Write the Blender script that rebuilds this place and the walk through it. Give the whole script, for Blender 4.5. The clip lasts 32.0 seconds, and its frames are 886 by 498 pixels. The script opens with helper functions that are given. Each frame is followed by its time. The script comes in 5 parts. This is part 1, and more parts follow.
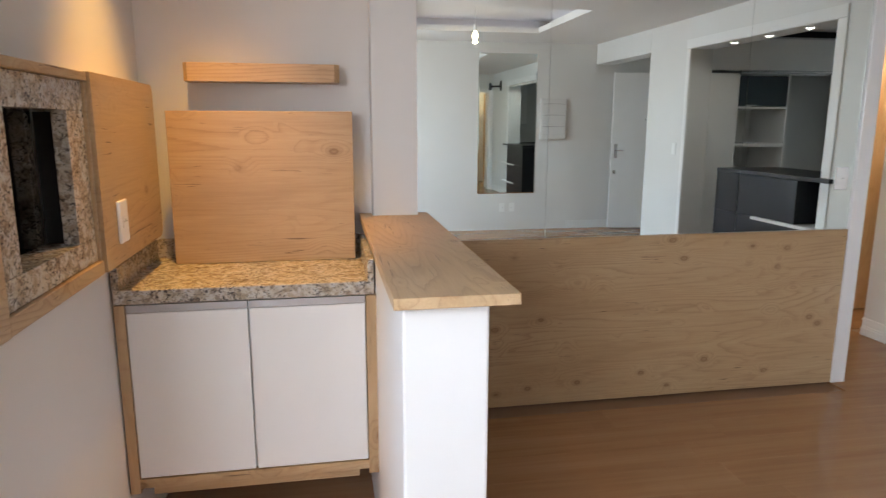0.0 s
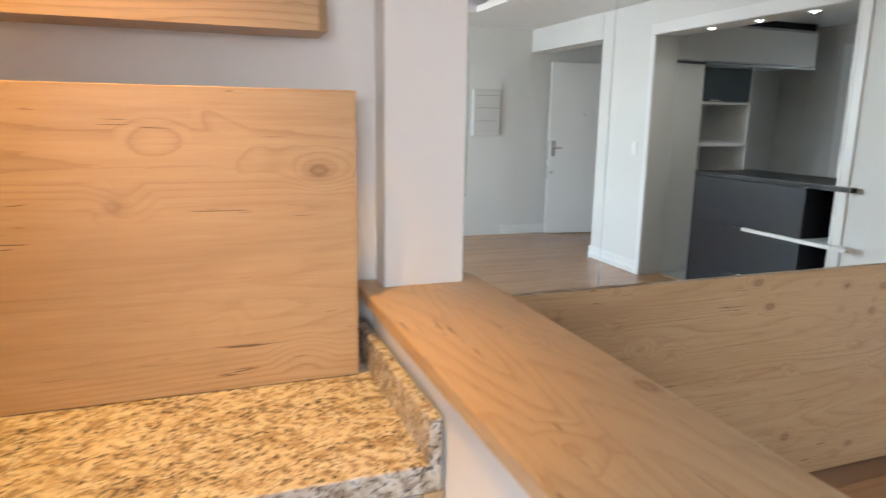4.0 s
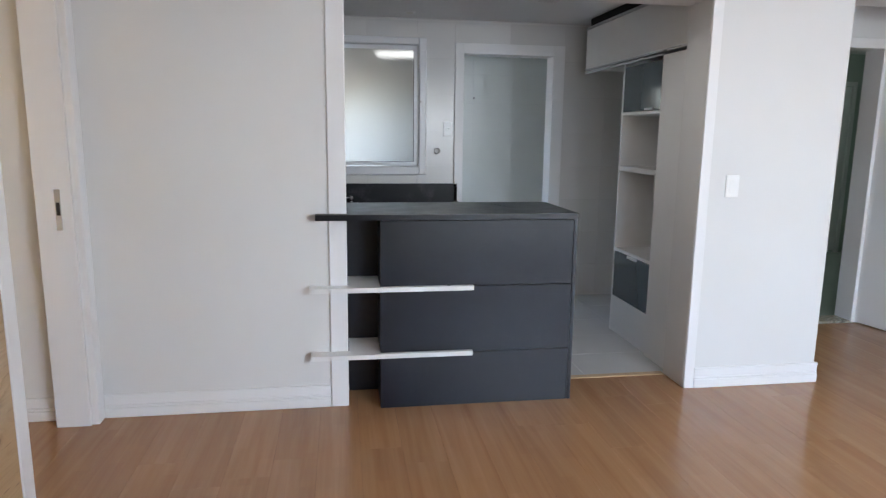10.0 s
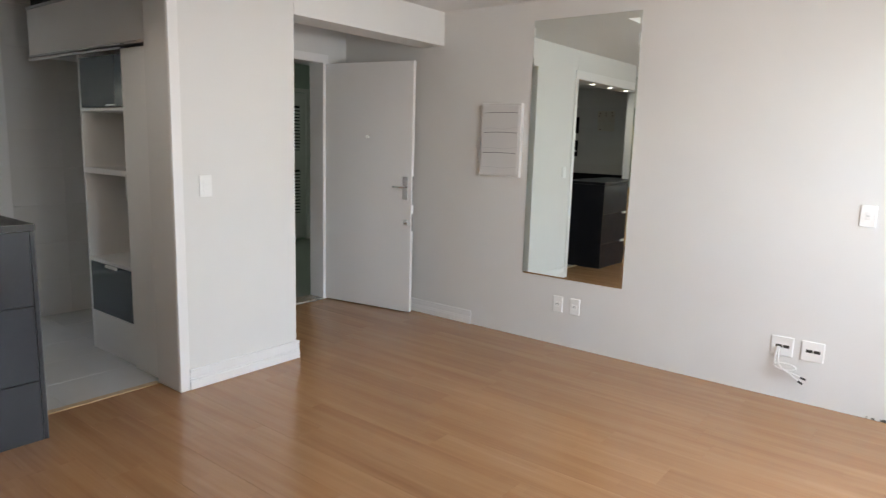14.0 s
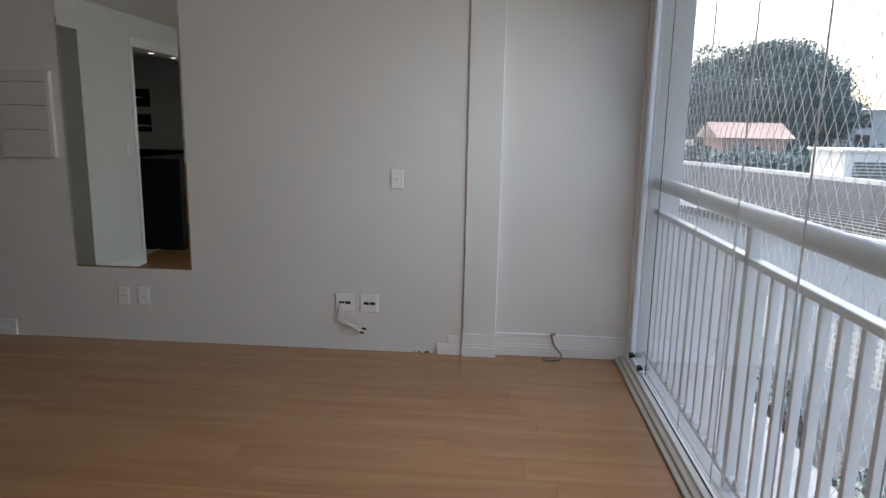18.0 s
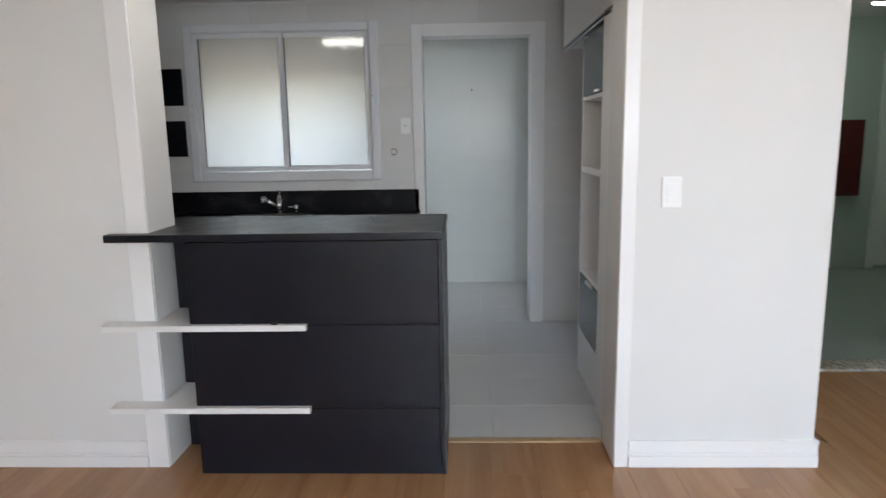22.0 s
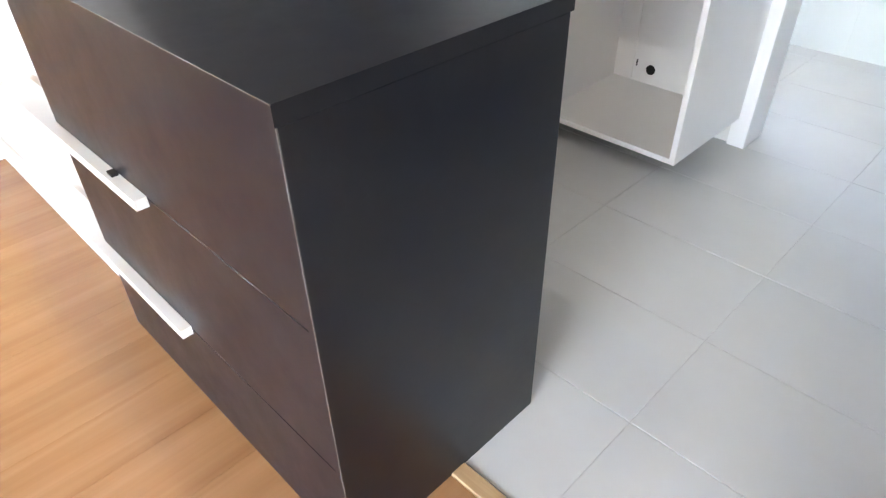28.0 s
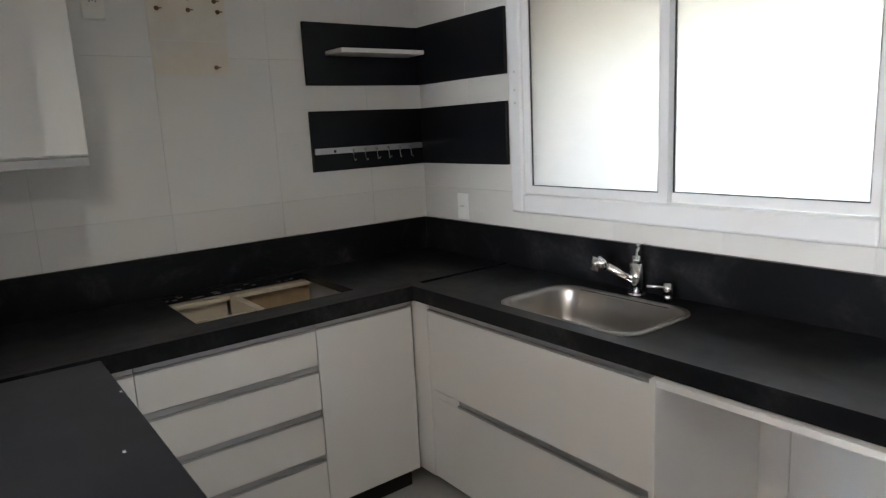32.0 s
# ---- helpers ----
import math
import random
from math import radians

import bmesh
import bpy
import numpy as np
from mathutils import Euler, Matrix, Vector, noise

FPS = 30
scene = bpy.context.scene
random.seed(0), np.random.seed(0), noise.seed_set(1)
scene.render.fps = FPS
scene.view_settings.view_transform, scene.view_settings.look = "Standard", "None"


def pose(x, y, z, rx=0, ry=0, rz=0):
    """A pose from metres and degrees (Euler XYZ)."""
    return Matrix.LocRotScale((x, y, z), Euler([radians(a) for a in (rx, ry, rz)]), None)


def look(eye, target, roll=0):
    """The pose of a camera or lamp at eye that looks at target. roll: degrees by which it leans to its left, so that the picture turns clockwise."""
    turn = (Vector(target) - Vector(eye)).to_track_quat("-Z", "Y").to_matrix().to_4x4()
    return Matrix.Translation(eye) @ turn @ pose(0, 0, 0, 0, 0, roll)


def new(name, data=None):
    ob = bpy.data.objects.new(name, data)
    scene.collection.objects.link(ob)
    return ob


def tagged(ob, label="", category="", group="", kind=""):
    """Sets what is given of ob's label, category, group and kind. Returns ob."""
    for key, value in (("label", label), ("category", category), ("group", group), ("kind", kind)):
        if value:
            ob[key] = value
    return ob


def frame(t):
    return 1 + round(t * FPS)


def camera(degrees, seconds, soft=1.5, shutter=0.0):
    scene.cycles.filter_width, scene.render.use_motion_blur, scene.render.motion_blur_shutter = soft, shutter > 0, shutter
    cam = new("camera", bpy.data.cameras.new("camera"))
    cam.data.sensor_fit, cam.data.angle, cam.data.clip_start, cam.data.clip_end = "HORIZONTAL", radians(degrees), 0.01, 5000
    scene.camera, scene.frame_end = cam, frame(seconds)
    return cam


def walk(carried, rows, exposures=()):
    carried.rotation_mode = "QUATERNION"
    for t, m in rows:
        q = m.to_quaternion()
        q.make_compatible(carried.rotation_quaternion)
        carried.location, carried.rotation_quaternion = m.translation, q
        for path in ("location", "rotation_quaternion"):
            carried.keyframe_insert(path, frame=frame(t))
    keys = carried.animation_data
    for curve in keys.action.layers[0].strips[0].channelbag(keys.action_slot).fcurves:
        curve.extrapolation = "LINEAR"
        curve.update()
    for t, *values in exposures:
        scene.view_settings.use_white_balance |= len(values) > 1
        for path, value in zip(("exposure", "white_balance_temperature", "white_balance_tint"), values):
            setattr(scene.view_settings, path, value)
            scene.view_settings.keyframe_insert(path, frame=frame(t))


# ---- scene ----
cam = camera(68.5, 32.0, soft=1.3, shutter=0.3)
PATH = [
    (0, (-3.605, -3.014, 1.42), (-3.256, -1.081, 1.041), 0.1),
    (0.5, (-3.604, -2.95, 1.41), (-3.441, -1, 0.995), -1),
    (1, (-3.66, -2.812, 1.399), (-3.628, -0.867, 0.931), 0.5),
    (1.5, (-3.73, -2.687, 1.399), (-3.761, -0.751, 0.9), 0.9),
    (2, (-3.749, -2.559, 1.398), (-3.792, -0.619, 0.914), 0.2),
    (2.5, (-3.735, -2.372, 1.413), (-3.801, -0.42, 0.981), -0.5),
    (3, (-3.761, -2.184, 1.402), (-3.809, -0.228, 0.984), 0.3),
    (3.5, (-3.833, -1.941, 1.447), (-3.552, -0.008, 1.016), -0.2),
    (4, (-3.763, -1.796, 1.417), (-3.088, 0.044, 1.02), 0.9),
    (4.5, (-3.643, -1.601, 1.431), (-2.635, 0.091, 1.083), 1.6),
    (6.5, (-3.618, -1.128, 1.406), (-1.821, -0.315, 1.077), 1.1),
    (7, (-3.478, -1.096, 1.402), (-1.606, -0.482, 1.057), 0.6),
    (7.5, (-3.388, -1.106, 1.416), (-1.456, -0.714, 1.078), 0.1),
    (8, (-3.309, -1.199, 1.463), (-1.361, -0.952, 1.084), -0.2),
    (8.5, (-3.209, -1.15, 1.473), (-1.251, -1.159, 1.065), 0.5),
    (9, (-3.228, -1.164, 1.46), (-1.28, -1.384, 1.063), 1.3),
    (9.5, (-3.29, -1.283, 1.428), (-1.336, -1.518, 1.067), 0.4),
    (10, (-3.316, -1.216, 1.431), (-1.37, -1.522, 1.083), 0.7),
    (10.5, (-3.286, -1.158, 1.452), (-1.371, -1.615, 1.096), 0.9),
    (11, (-3.254, -1.152, 1.451), (-1.403, -1.821, 1.097), 1.5),
    (11.5, (-3.24, -1.177, 1.444), (-1.472, -2.045, 1.098), 1.9),
    (12, (-3.246, -1.213, 1.44), (-1.572, -2.257, 1.109), 2.1),
    (12.5, (-3.266, -1.232, 1.452), (-1.684, -2.412, 1.128), 2.2),
    (13, (-3.281, -1.268, 1.455), (-1.803, -2.578, 1.138), 2.5),
    (13.5, (-3.284, -1.292, 1.448), (-1.938, -2.736, 1.129), 2.2),
    (15.5, (-3.494, -1.305, 1.47), (-2.707, -3.112, 1.13), 1.2),
    (16, (-3.48, -1.335, 1.463), (-2.902, -3.221, 1.135), 1.6),
    (16.5, (-3.458, -1.326, 1.436), (-3.073, -3.266, 1.135), 1.8),
    (17, (-3.495, -1.357, 1.473), (-3.247, -3.319, 1.171), 2),
    (17.5, (-3.469, -1.341, 1.461), (-3.361, -3.314, 1.151), 2),
    (18, (-3.557, -1.458, 1.457), (-3.408, -3.417, 1.083), 1.1),
    (18.5, (-3.673, -1.714, 1.449), (-3.149, -3.602, 1.049), 1.9),
    (19, (-3.6, -1.907, 1.445), (-2.703, -3.665, 1.122), -0.4),
    (19.5, (-3.4, -1.964, 1.449), (-2.281, -3.596, 1.163), 1.1),
    (20, (-3.322, -2.073, 1.468), (-1.858, -3.391, 1.123), -0.5),
    (20.5, (-3.225, -2.247, 1.446), (-1.44, -3.064, 1.063), 1.2),
    (21, (-3.07, -2.365, 1.424), (-1.157, -2.808, 1.043), 0.4),
    (21.5, (-2.807, -2.432, 1.406), (-0.855, -2.628, 1.016), 0.8),
    (22, (-2.596, -2.535, 1.403), (-0.627, -2.465, 1.058), -1),
    (22.5, (-2.389, -2.728, 1.417), (-0.447, -2.384, 1.083), -0.4),
    (23, (-2.187, -2.806, 1.438), (-0.277, -2.374, 1.034), -0.7),
    (23.5, (-1.938, -2.821, 1.46), (-0.056, -2.316, 1.012), -0.7),
    (24, (-1.733, -2.899, 1.449), (0.118, -2.281, 1.009), -1.8),
    (24.5, (-1.526, -2.975, 1.422), (0.284, -2.237, 0.995), -1),
    (26.5, (-0.694, -3.16, 1.435), (0.81, -1.979, 0.85), -1.7),
    (27, (-0.561, -3.115, 1.388), (0.803, -1.942, 0.513), -1.1),
    (27.5, (-0.477, -3.048, 1.361), (0.777, -1.922, 0.285), -1.5),
    (28, (-0.416, -3.071, 1.343), (0.7, -1.937, 0.131), -1.1),
    (28.5, (-0.352, -3.114, 1.361), (0.722, -1.824, 0.274), -3),
    (29, (-0.284, -3.069, 1.385), (0.877, -1.671, 0.551), -4.6),
    (29.5, (-0.227, -2.925, 1.418), (1.04, -1.536, 0.736), -3.6),
    (30, (-0.151, -2.757, 1.424), (1.192, -1.382, 0.87), -4.9),
    (30.5, (-0.025, -2.688, 1.396), (1.295, -1.265, 0.915), -4.5),
    (31, (0.152, -2.642, 1.439), (1.408, -1.131, 1.068), -3.1),
    (31.5, (0.208, -2.563, 1.439), (1.461, -1.046, 1.08), -3),
    (32, (0.324, -2.483, 1.447), (1.509, -0.915, 1.077), -2.9),
]
EXPOSURES = [
    (0, 3.90, 6500, 10), (1, 3.92, 6450, 10), (2, 3.80, 6500, 10), (4, 4.33, 6400, 10), (7, 4.32, 6150, 10), (8, 4.77, 6200, 10),
    (9, 4.74, 6150, 10), (10, 4.16, 6250, 10), (11, 4.13, 6500, 10), (12, 4.10, 6850, 10), (13, 4.01, 7100, 10), (16, 3.36, 6800, 10),
    (17, 2.97, 6730, 10), (17.5, 2.66, 6650, 10), (18, 2.24, 6900, 10), (18.5, 2.63, 6900, 10), (19, 2.83, 7350, 10), (20, 3.88, 7500, 10),
    (21, 3.92, 6850, 10), (22, 4.13, 6650, 10), (23, 4.07, 6750, 10), (24, 4.43, 6850, 10), (27, 5.03, 6800, 10), (28, 5.87, 6600, 10),
    (29, 5.85, 6650, 10), (30, 5.36, 7050, 10), (31, 5.45, 6900, 10), (32, 5.43, 6850, 10),
]
walk(cam, [(t, look(e, g, r)) for t, e, g, r in PATH], EXPOSURES)

# ---- world and lights ----
world = bpy.data.worlds.new("sky")
scene.world = world
world.use_nodes = True
wn = world.node_tree.nodes
sky = wn.new("ShaderNodeTexSky")
sky.sky_type = "NISHITA"
sky.sun_disc = False
sky.sun_elevation, sky.sun_rotation = radians(54), radians(166)
sky.dust_density = 4.0
wn["Background"].inputs["Strength"].default_value = 0.15
world.node_tree.links.new(sky.outputs[0], wn["Background"].inputs["Color"])


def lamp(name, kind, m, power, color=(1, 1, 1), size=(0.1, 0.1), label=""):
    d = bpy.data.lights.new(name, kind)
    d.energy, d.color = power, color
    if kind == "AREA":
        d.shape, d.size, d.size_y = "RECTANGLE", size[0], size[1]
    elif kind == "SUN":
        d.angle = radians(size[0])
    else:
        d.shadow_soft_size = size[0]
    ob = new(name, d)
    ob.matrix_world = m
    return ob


lamp("sun", "SUN", look((5, -20, 28), (0, 0, 0)), 0.8, (1.0, 0.96, 0.9), (15,))
lamp("laundry_daylight", "AREA", look((3.68, -0.9, 1.53), (0, -0.9, 1.5)), 0.08, (0.93, 0.98, 1.0), (1.6, 0.9))
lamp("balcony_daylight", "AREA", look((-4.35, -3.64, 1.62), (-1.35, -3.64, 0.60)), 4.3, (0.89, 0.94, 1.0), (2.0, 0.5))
lamp("bulb_light", "POINT", look((-2.05, -3.78, 2.245), (-2.05, -3.78, 0)), 0.2, (1.0, 0.72, 0.42), (0.02,))
nl = lamp("niche_light", "SPOT", look((-3.98, -0.98, 2.43), (-3.95, -0.86, 0.96)), 6.8, (1.0, 0.53, 0.12), (0.03,))
nl.data.spot_size, nl.data.spot_blend = radians(66), 0.9
lamp("passage_light", "POINT", look((0.7, 1.0, 2.3), (0.7, 1.0, 0)), 2.2, (1.0, 0.75, 0.48), (0.06,))
for sy, power in ((-2.60, 0.14), (-2.12, 0.25), (-1.65, 0.3)):
    sl = lamp("soffit_light", "SPOT", look((0.10, sy, 2.1355), (0.10, sy, 0)), power, (1.0, 0.97, 0.94), (0.004,))
    sl.data.spot_size, sl.data.spot_blend = radians(168), 0.5

lamp("corridor_light", "POINT", look((2.9, -5.9, 2.35), (2.9, -5.9, 0)), 0.32, (0.85, 1.0, 0.9), (0.12,))

# ---- materials ----
def mat(name, color, rough=0.5, metal=0.0, build=None, **kw):
    m = bpy.data.materials.new(name)
    m.use_nodes = True
    b = m.node_tree.nodes["Principled BSDF"]
    b.inputs["Base Color"].default_value = (*color, 1)
    b.inputs["Roughness"].default_value = rough
    b.inputs["Metallic"].default_value = metal
    for k, v in kw.items():
        b.inputs[k.replace("_", " ")].default_value = v
    if build:
        build(m.node_tree, b)
    return m


def N(tree, kind, **kw):
    n = tree.nodes.new("ShaderNode" + kind)
    for k, v in kw.items():
        if k in ("location",):
            continue
        key = k.replace("_", " ")
        for s in n.inputs:
            if s.name == key:
                s.default_value = v
                break
    return n


def coords(tree, scale=(1, 1, 1), rot=(0, 0, 0), kind="Object"):
    c = tree.nodes.new("ShaderNodeTexCoord")
    mp = tree.nodes.new("ShaderNodeMapping")
    mp.inputs["Scale"].default_value = scale
    mp.inputs["Rotation"].default_value = rot
    tree.links.new(c.outputs[kind], mp.inputs["Vector"])
    return mp.outputs["Vector"]


def ramp(tree, fac, stops):
    r = tree.nodes.new("ShaderNodeValToRGB")
    el = r.color_ramp.elements
    while len(el) < len(stops):
        el.new(0.5)
    for e, (p, c) in zip(el, stops):
        e.position = p
        e.color = (*c, 1) if len(c) == 3 else c
    tree.links.new(fac, r.inputs["Fac"])
    return r.outputs["Color"]


def bump(tree, b, height, strength=0.1, distance=0.01):
    n = tree.nodes.new("ShaderNodeBump")
    n.inputs["Strength"].default_value = strength
    n.inputs["Distance"].default_value = distance
    tree.links.new(height, n.inputs["Height"])
    tree.links.new(n.outputs["Normal"], b.inputs["Normal"])


def noise_tex(tree, vec, scale, detail=4.0, rough=0.55, distortion=0.0):
    n = N(tree, "TexNoise", Scale=scale, Detail=detail, Roughness=rough, Distortion=distortion)
    tree.links.new(vec, n.inputs["Vector"])
    return n.outputs["Fac"]


def math_node(tree, op, a, b):
    n = tree.nodes.new("ShaderNodeMath")
    n.operation = op
    for s, v in zip(n.inputs, (a, b)):
        if isinstance(v, (int, float)):
            s.default_value = v
        else:
            tree.links.new(v, s)
    return n.outputs[0]


def mix(tree, fac, a, b, mode="MIX"):
    n = tree.nodes.new("ShaderNodeMix")
    n.data_type, n.blend_type = "RGBA", mode
    for s, v in zip((n.inputs[0], n.inputs[6], n.inputs[7]), (fac, a, b)):
        if isinstance(v, (int, float)):
            s.default_value = v
        elif isinstance(v, tuple):
            s.default_value = (*v, 1)
        else:
            tree.links.new(v, s)
    return n.outputs[2]


def painted(c, spread=0.03, bump_s=0.08, scale=1.3):
    def go(tree, b):
        v = coords(tree)
        big = noise_tex(tree, v, scale, 3)
        lo = tuple(max(0, x - spread) for x in c)
        col = ramp(tree, big, [(0.3, lo), (0.7, c)])
        tree.links.new(col, b.inputs["Base Color"])
        fine = noise_tex(tree, v, 160, 3)
        bump(tree, b, fine, bump_s, 0.002)
    return go



def oak(axis):
    """Knotty oak decor with its grain along x, y or z."""
    def go(tree, b):
        def along(g, c):
            return {"x": (g, c, c), "y": (c, g, c), "z": (c, c, g)}[axis]
        broad = noise_tex(tree, coords(tree, along(0.6, 3.2)), 1.6, 4, 0.5, 0.8)
        fibre = noise_tex(tree, coords(tree, along(3.0, 70.0)), 2.0, 4, 0.7)
        kv = N(tree, "TexVoronoi", Scale=1.0, Randomness=1.0)
        tree.links.new(coords(tree, along(5.2, 8.0)), kv.inputs["Vector"])
        pick = ramp(tree, noise_tex(tree, coords(tree, along(2.1, 3.4), (0.2, 0.3, 0.1)), 1.7, 1), [(0.43, (0, 0, 0)), (0.5, (1, 1, 1))])
        near = ramp(tree, kv.outputs["Distance"], [(0.0, (1, 1, 1)), (0.4, (0, 0, 0))])
        near = math_node(tree, "MULTIPLY", near, pick)
        field = noise_tex(tree, coords(tree, along(0.22, 2.2)), 1.0, 3, 0.45)
        field = math_node(tree, "ADD", math_node(tree, "MULTIPLY", field, 62.0), math_node(tree, "MULTIPLY", near, 3.4))
        field = math_node(tree, "ADD", field, math_node(tree, "MULTIPLY", fibre, 0.6))
        line = ramp(tree, math_node(tree, "FRACT", field, 0), [(0.0, (1, 1, 1)), (0.25, (0.3, 0.3, 0.3)), (0.6, (0, 0, 0)), (1.0, (0.15, 0.15, 0.15))])
        base = ramp(tree, broad, [(0.25, (0.40, 0.258, 0.13)), (0.5, (0.495, 0.338, 0.185)), (0.75, (0.56, 0.398, 0.23))])
        col = mix(tree, 0.28, base, ramp(tree, fibre, [(0.3, (0.36, 0.22, 0.11)), (0.7, (0.58, 0.41, 0.24))]))
        patch = ramp(tree, noise_tex(tree, coords(tree, along(0.8, 3.4)), 1.5, 3), [(0.36, (0.06, 0.06, 0.06)), (0.64, (0.6, 0.6, 0.6))])
        patch = math_node(tree, "MAXIMUM", patch, math_node(tree, "MULTIPLY", near, 0.5))
        col = mix(tree, math_node(tree, "MULTIPLY", line, patch), col, (0.27, 0.15, 0.065))
        kd = math_node(tree, "ADD", kv.outputs["Distance"], math_node(tree, "MULTIPLY", fibre, 0.035))
        knot = ramp(tree, kd, [(0.02, (0.75, 0.75, 0.75)), (0.06, (0.35, 0.35, 0.35)), (0.10, (0.8, 0.8, 0.8)), (0.135, (0.22, 0.22, 0.22)), (0.22, (0, 0, 0))])
        col = mix(tree, math_node(tree, "MULTIPLY", knot, pick), col, (0.20, 0.10, 0.04))
        crack = noise_tex(tree, coords(tree, along(3.2, 70.0)), 2.2, 2, 0.5, 0.6)
        clump = noise_tex(tree, coords(tree, along(1.6, 4.2), (0.3, 0.1, 0.2)), 1.7, 2)
        cm = ramp(tree, math_node(tree, "SUBTRACT", crack, math_node(tree, "MULTIPLY", clump, 0.42)), [(0.035, (1, 1, 1)), (0.075, (0, 0, 0))])
        col = mix(tree, math_node(tree, "MULTIPLY", cm, 0.8), col, (0.09, 0.045, 0.02))
        tree.links.new(col, b.inputs["Base Color"])
        tree.links.new(ramp(tree, broad, [(0.3, (0.34, 0.34, 0.34)), (0.7, (0.44, 0.44, 0.44))]), b.inputs["Roughness"])
        bump(tree, b, math_node(tree, "SUBTRACT", fibre, cm), 0.12, 0.002)
    return go


def plank_floor(tree, b):
    oi = tree.nodes.new("ShaderNodeObjectInfo")
    c = tree.nodes.new("ShaderNodeTexCoord")
    off = tree.nodes.new("ShaderNodeVectorMath")
    off.operation = "MULTIPLY_ADD"
    comb = tree.nodes.new("ShaderNodeCombineXYZ")
    for i in range(3):
        tree.links.new(oi.outputs["Random"], comb.inputs[i])
    tree.links.new(comb.outputs[0], off.inputs[0])
    off.inputs[1].default_value = (37, 19, 11)
    tree.links.new(c.outputs["Object"], off.inputs[2])
    mp = tree.nodes.new("ShaderNodeMapping")
    mp.inputs["Scale"].default_value = (0.42, 8, 8)
    tree.links.new(off.outputs[0], mp.inputs["Vector"])
    v = mp.outputs["Vector"]
    strip = noise_tex(tree, v, 1.2, 4, 0.6, 0.5)
    fine = noise_tex(tree, v, 6, 3, 0.6)
    base = ramp(tree, strip, [(0.3, (0.315, 0.158, 0.068)), (0.5, (0.375, 0.195, 0.088)), (0.7, (0.43, 0.235, 0.112))])
    col = mix(tree, 0.16, base, ramp(tree, fine, [(0.3, (0.23, 0.115, 0.052)), (0.7, (0.42, 0.24, 0.125))]))
    tint = ramp(tree, oi.outputs["Random"], [(0.0, (0.95, 0.95, 0.95)), (1.0, (1.03, 1.03, 1.03))])
    col = mix(tree, 1.0, col, tint, "MULTIPLY")
    sep = tree.nodes.new("ShaderNodeSeparateXYZ")
    tree.links.new(c.outputs["Object"], sep.inputs[0])
    strip_no = math_node(tree, "FLOOR", math_node(tree, "DIVIDE", math_node(tree, "ADD", sep.outputs[1], 0.096), 0.064), 0)
    seed = math_node(tree, "ADD", math_node(tree, "MULTIPLY", oi.outputs["Random"], 53.0), math_node(tree, "MULTIPLY", strip_no, 1.37))
    block = math_node(tree, "FLOOR", math_node(tree, "ADD", math_node(tree, "DIVIDE", sep.outputs[0], 0.43), seed), 0)
    wn_ = tree.nodes.new("ShaderNodeTexWhiteNoise")
    wn_.noise_dimensions = "2D"
    cv_ = tree.nodes.new("ShaderNodeCombineXYZ")
    tree.links.new(block, cv_.inputs[0])
    tree.links.new(seed, cv_.inputs[1])
    tree.links.new(cv_.outputs[0], wn_.inputs["Vector"])
    col = mix(tree, 1.0, col, ramp(tree, wn_.outputs["Value"], [(0.0, (0.955, 0.95, 0.945)), (0.5, (0.99, 0.99, 0.99)), (1.0, (1.025, 1.025, 1.025))]), "MULTIPLY")
    tree.links.new(col, b.inputs["Base Color"])
    tree.links.new(ramp(tree, fine, [(0.2, (0.15, 0.15, 0.15)), (0.8, (0.23, 0.23, 0.23))]), b.inputs["Roughness"])
    bump(tree, b, fine, 0.02, 0.001)


def granite(tree, b):
    n1 = noise_tex(tree, coords(tree, (1.0, 1.0, 1.0), (0.2, 0.9, 0.4)), 60, 4, 0.62, 0.5)
    n2 = noise_tex(tree, coords(tree, (1.0, 1.3, 1.3), (0.6, 0.3, 0.5)), 95, 4, 0.68, 0.7)
    n3 = noise_tex(tree, coords(tree, (1, 1, 1), (0.5, 0.2, 0.9)), 34, 4, 0.6)
    n4 = noise_tex(tree, coords(tree, (1, 1, 1), (0.1, 0.7, 0.3)), 15, 3, 0.5)
    col = ramp(tree, n3, [(0.35, (0.35, 0.285, 0.21)), (0.5, (0.53, 0.475, 0.395)), (0.66, (0.55, 0.53, 0.50))])
    col = mix(tree, ramp(tree, n1, [(0.50, (0, 0, 0)), (0.62, (0.75, 0.75, 0.75))]), col, (0.20, 0.145, 0.10))
    spots = math_node(tree, "ADD", n2, math_node(tree, "MULTIPLY", n4, 0.22))
    col = mix(tree, ramp(tree, spots, [(0.64, (0, 0, 0)), (0.72, (0.95, 0.95, 0.95))]), col, (0.06, 0.052, 0.048))
    tree.links.new(col, b.inputs["Base Color"])
    tree.links.new(ramp(tree, n3, [(0.3, (0.14, 0.14, 0.14)), (0.7, (0.24, 0.24, 0.24))]), b.inputs["Roughness"])


def sooty_granite(tree, b):
    granite(tree, b)
    stone = b.inputs["Base Color"].links[0].from_socket
    soot = ramp(tree, noise_tex(tree, coords(tree), 9, 5, 0.65), [(0.3, (0.55, 0.55, 0.55)), (0.62, (0.93, 0.93, 0.93))])
    tree.links.new(mix(tree, soot, stone, (0.014, 0.011, 0.009)), b.inputs["Base Color"])
    b.inputs["Roughness"].default_value = 0.5


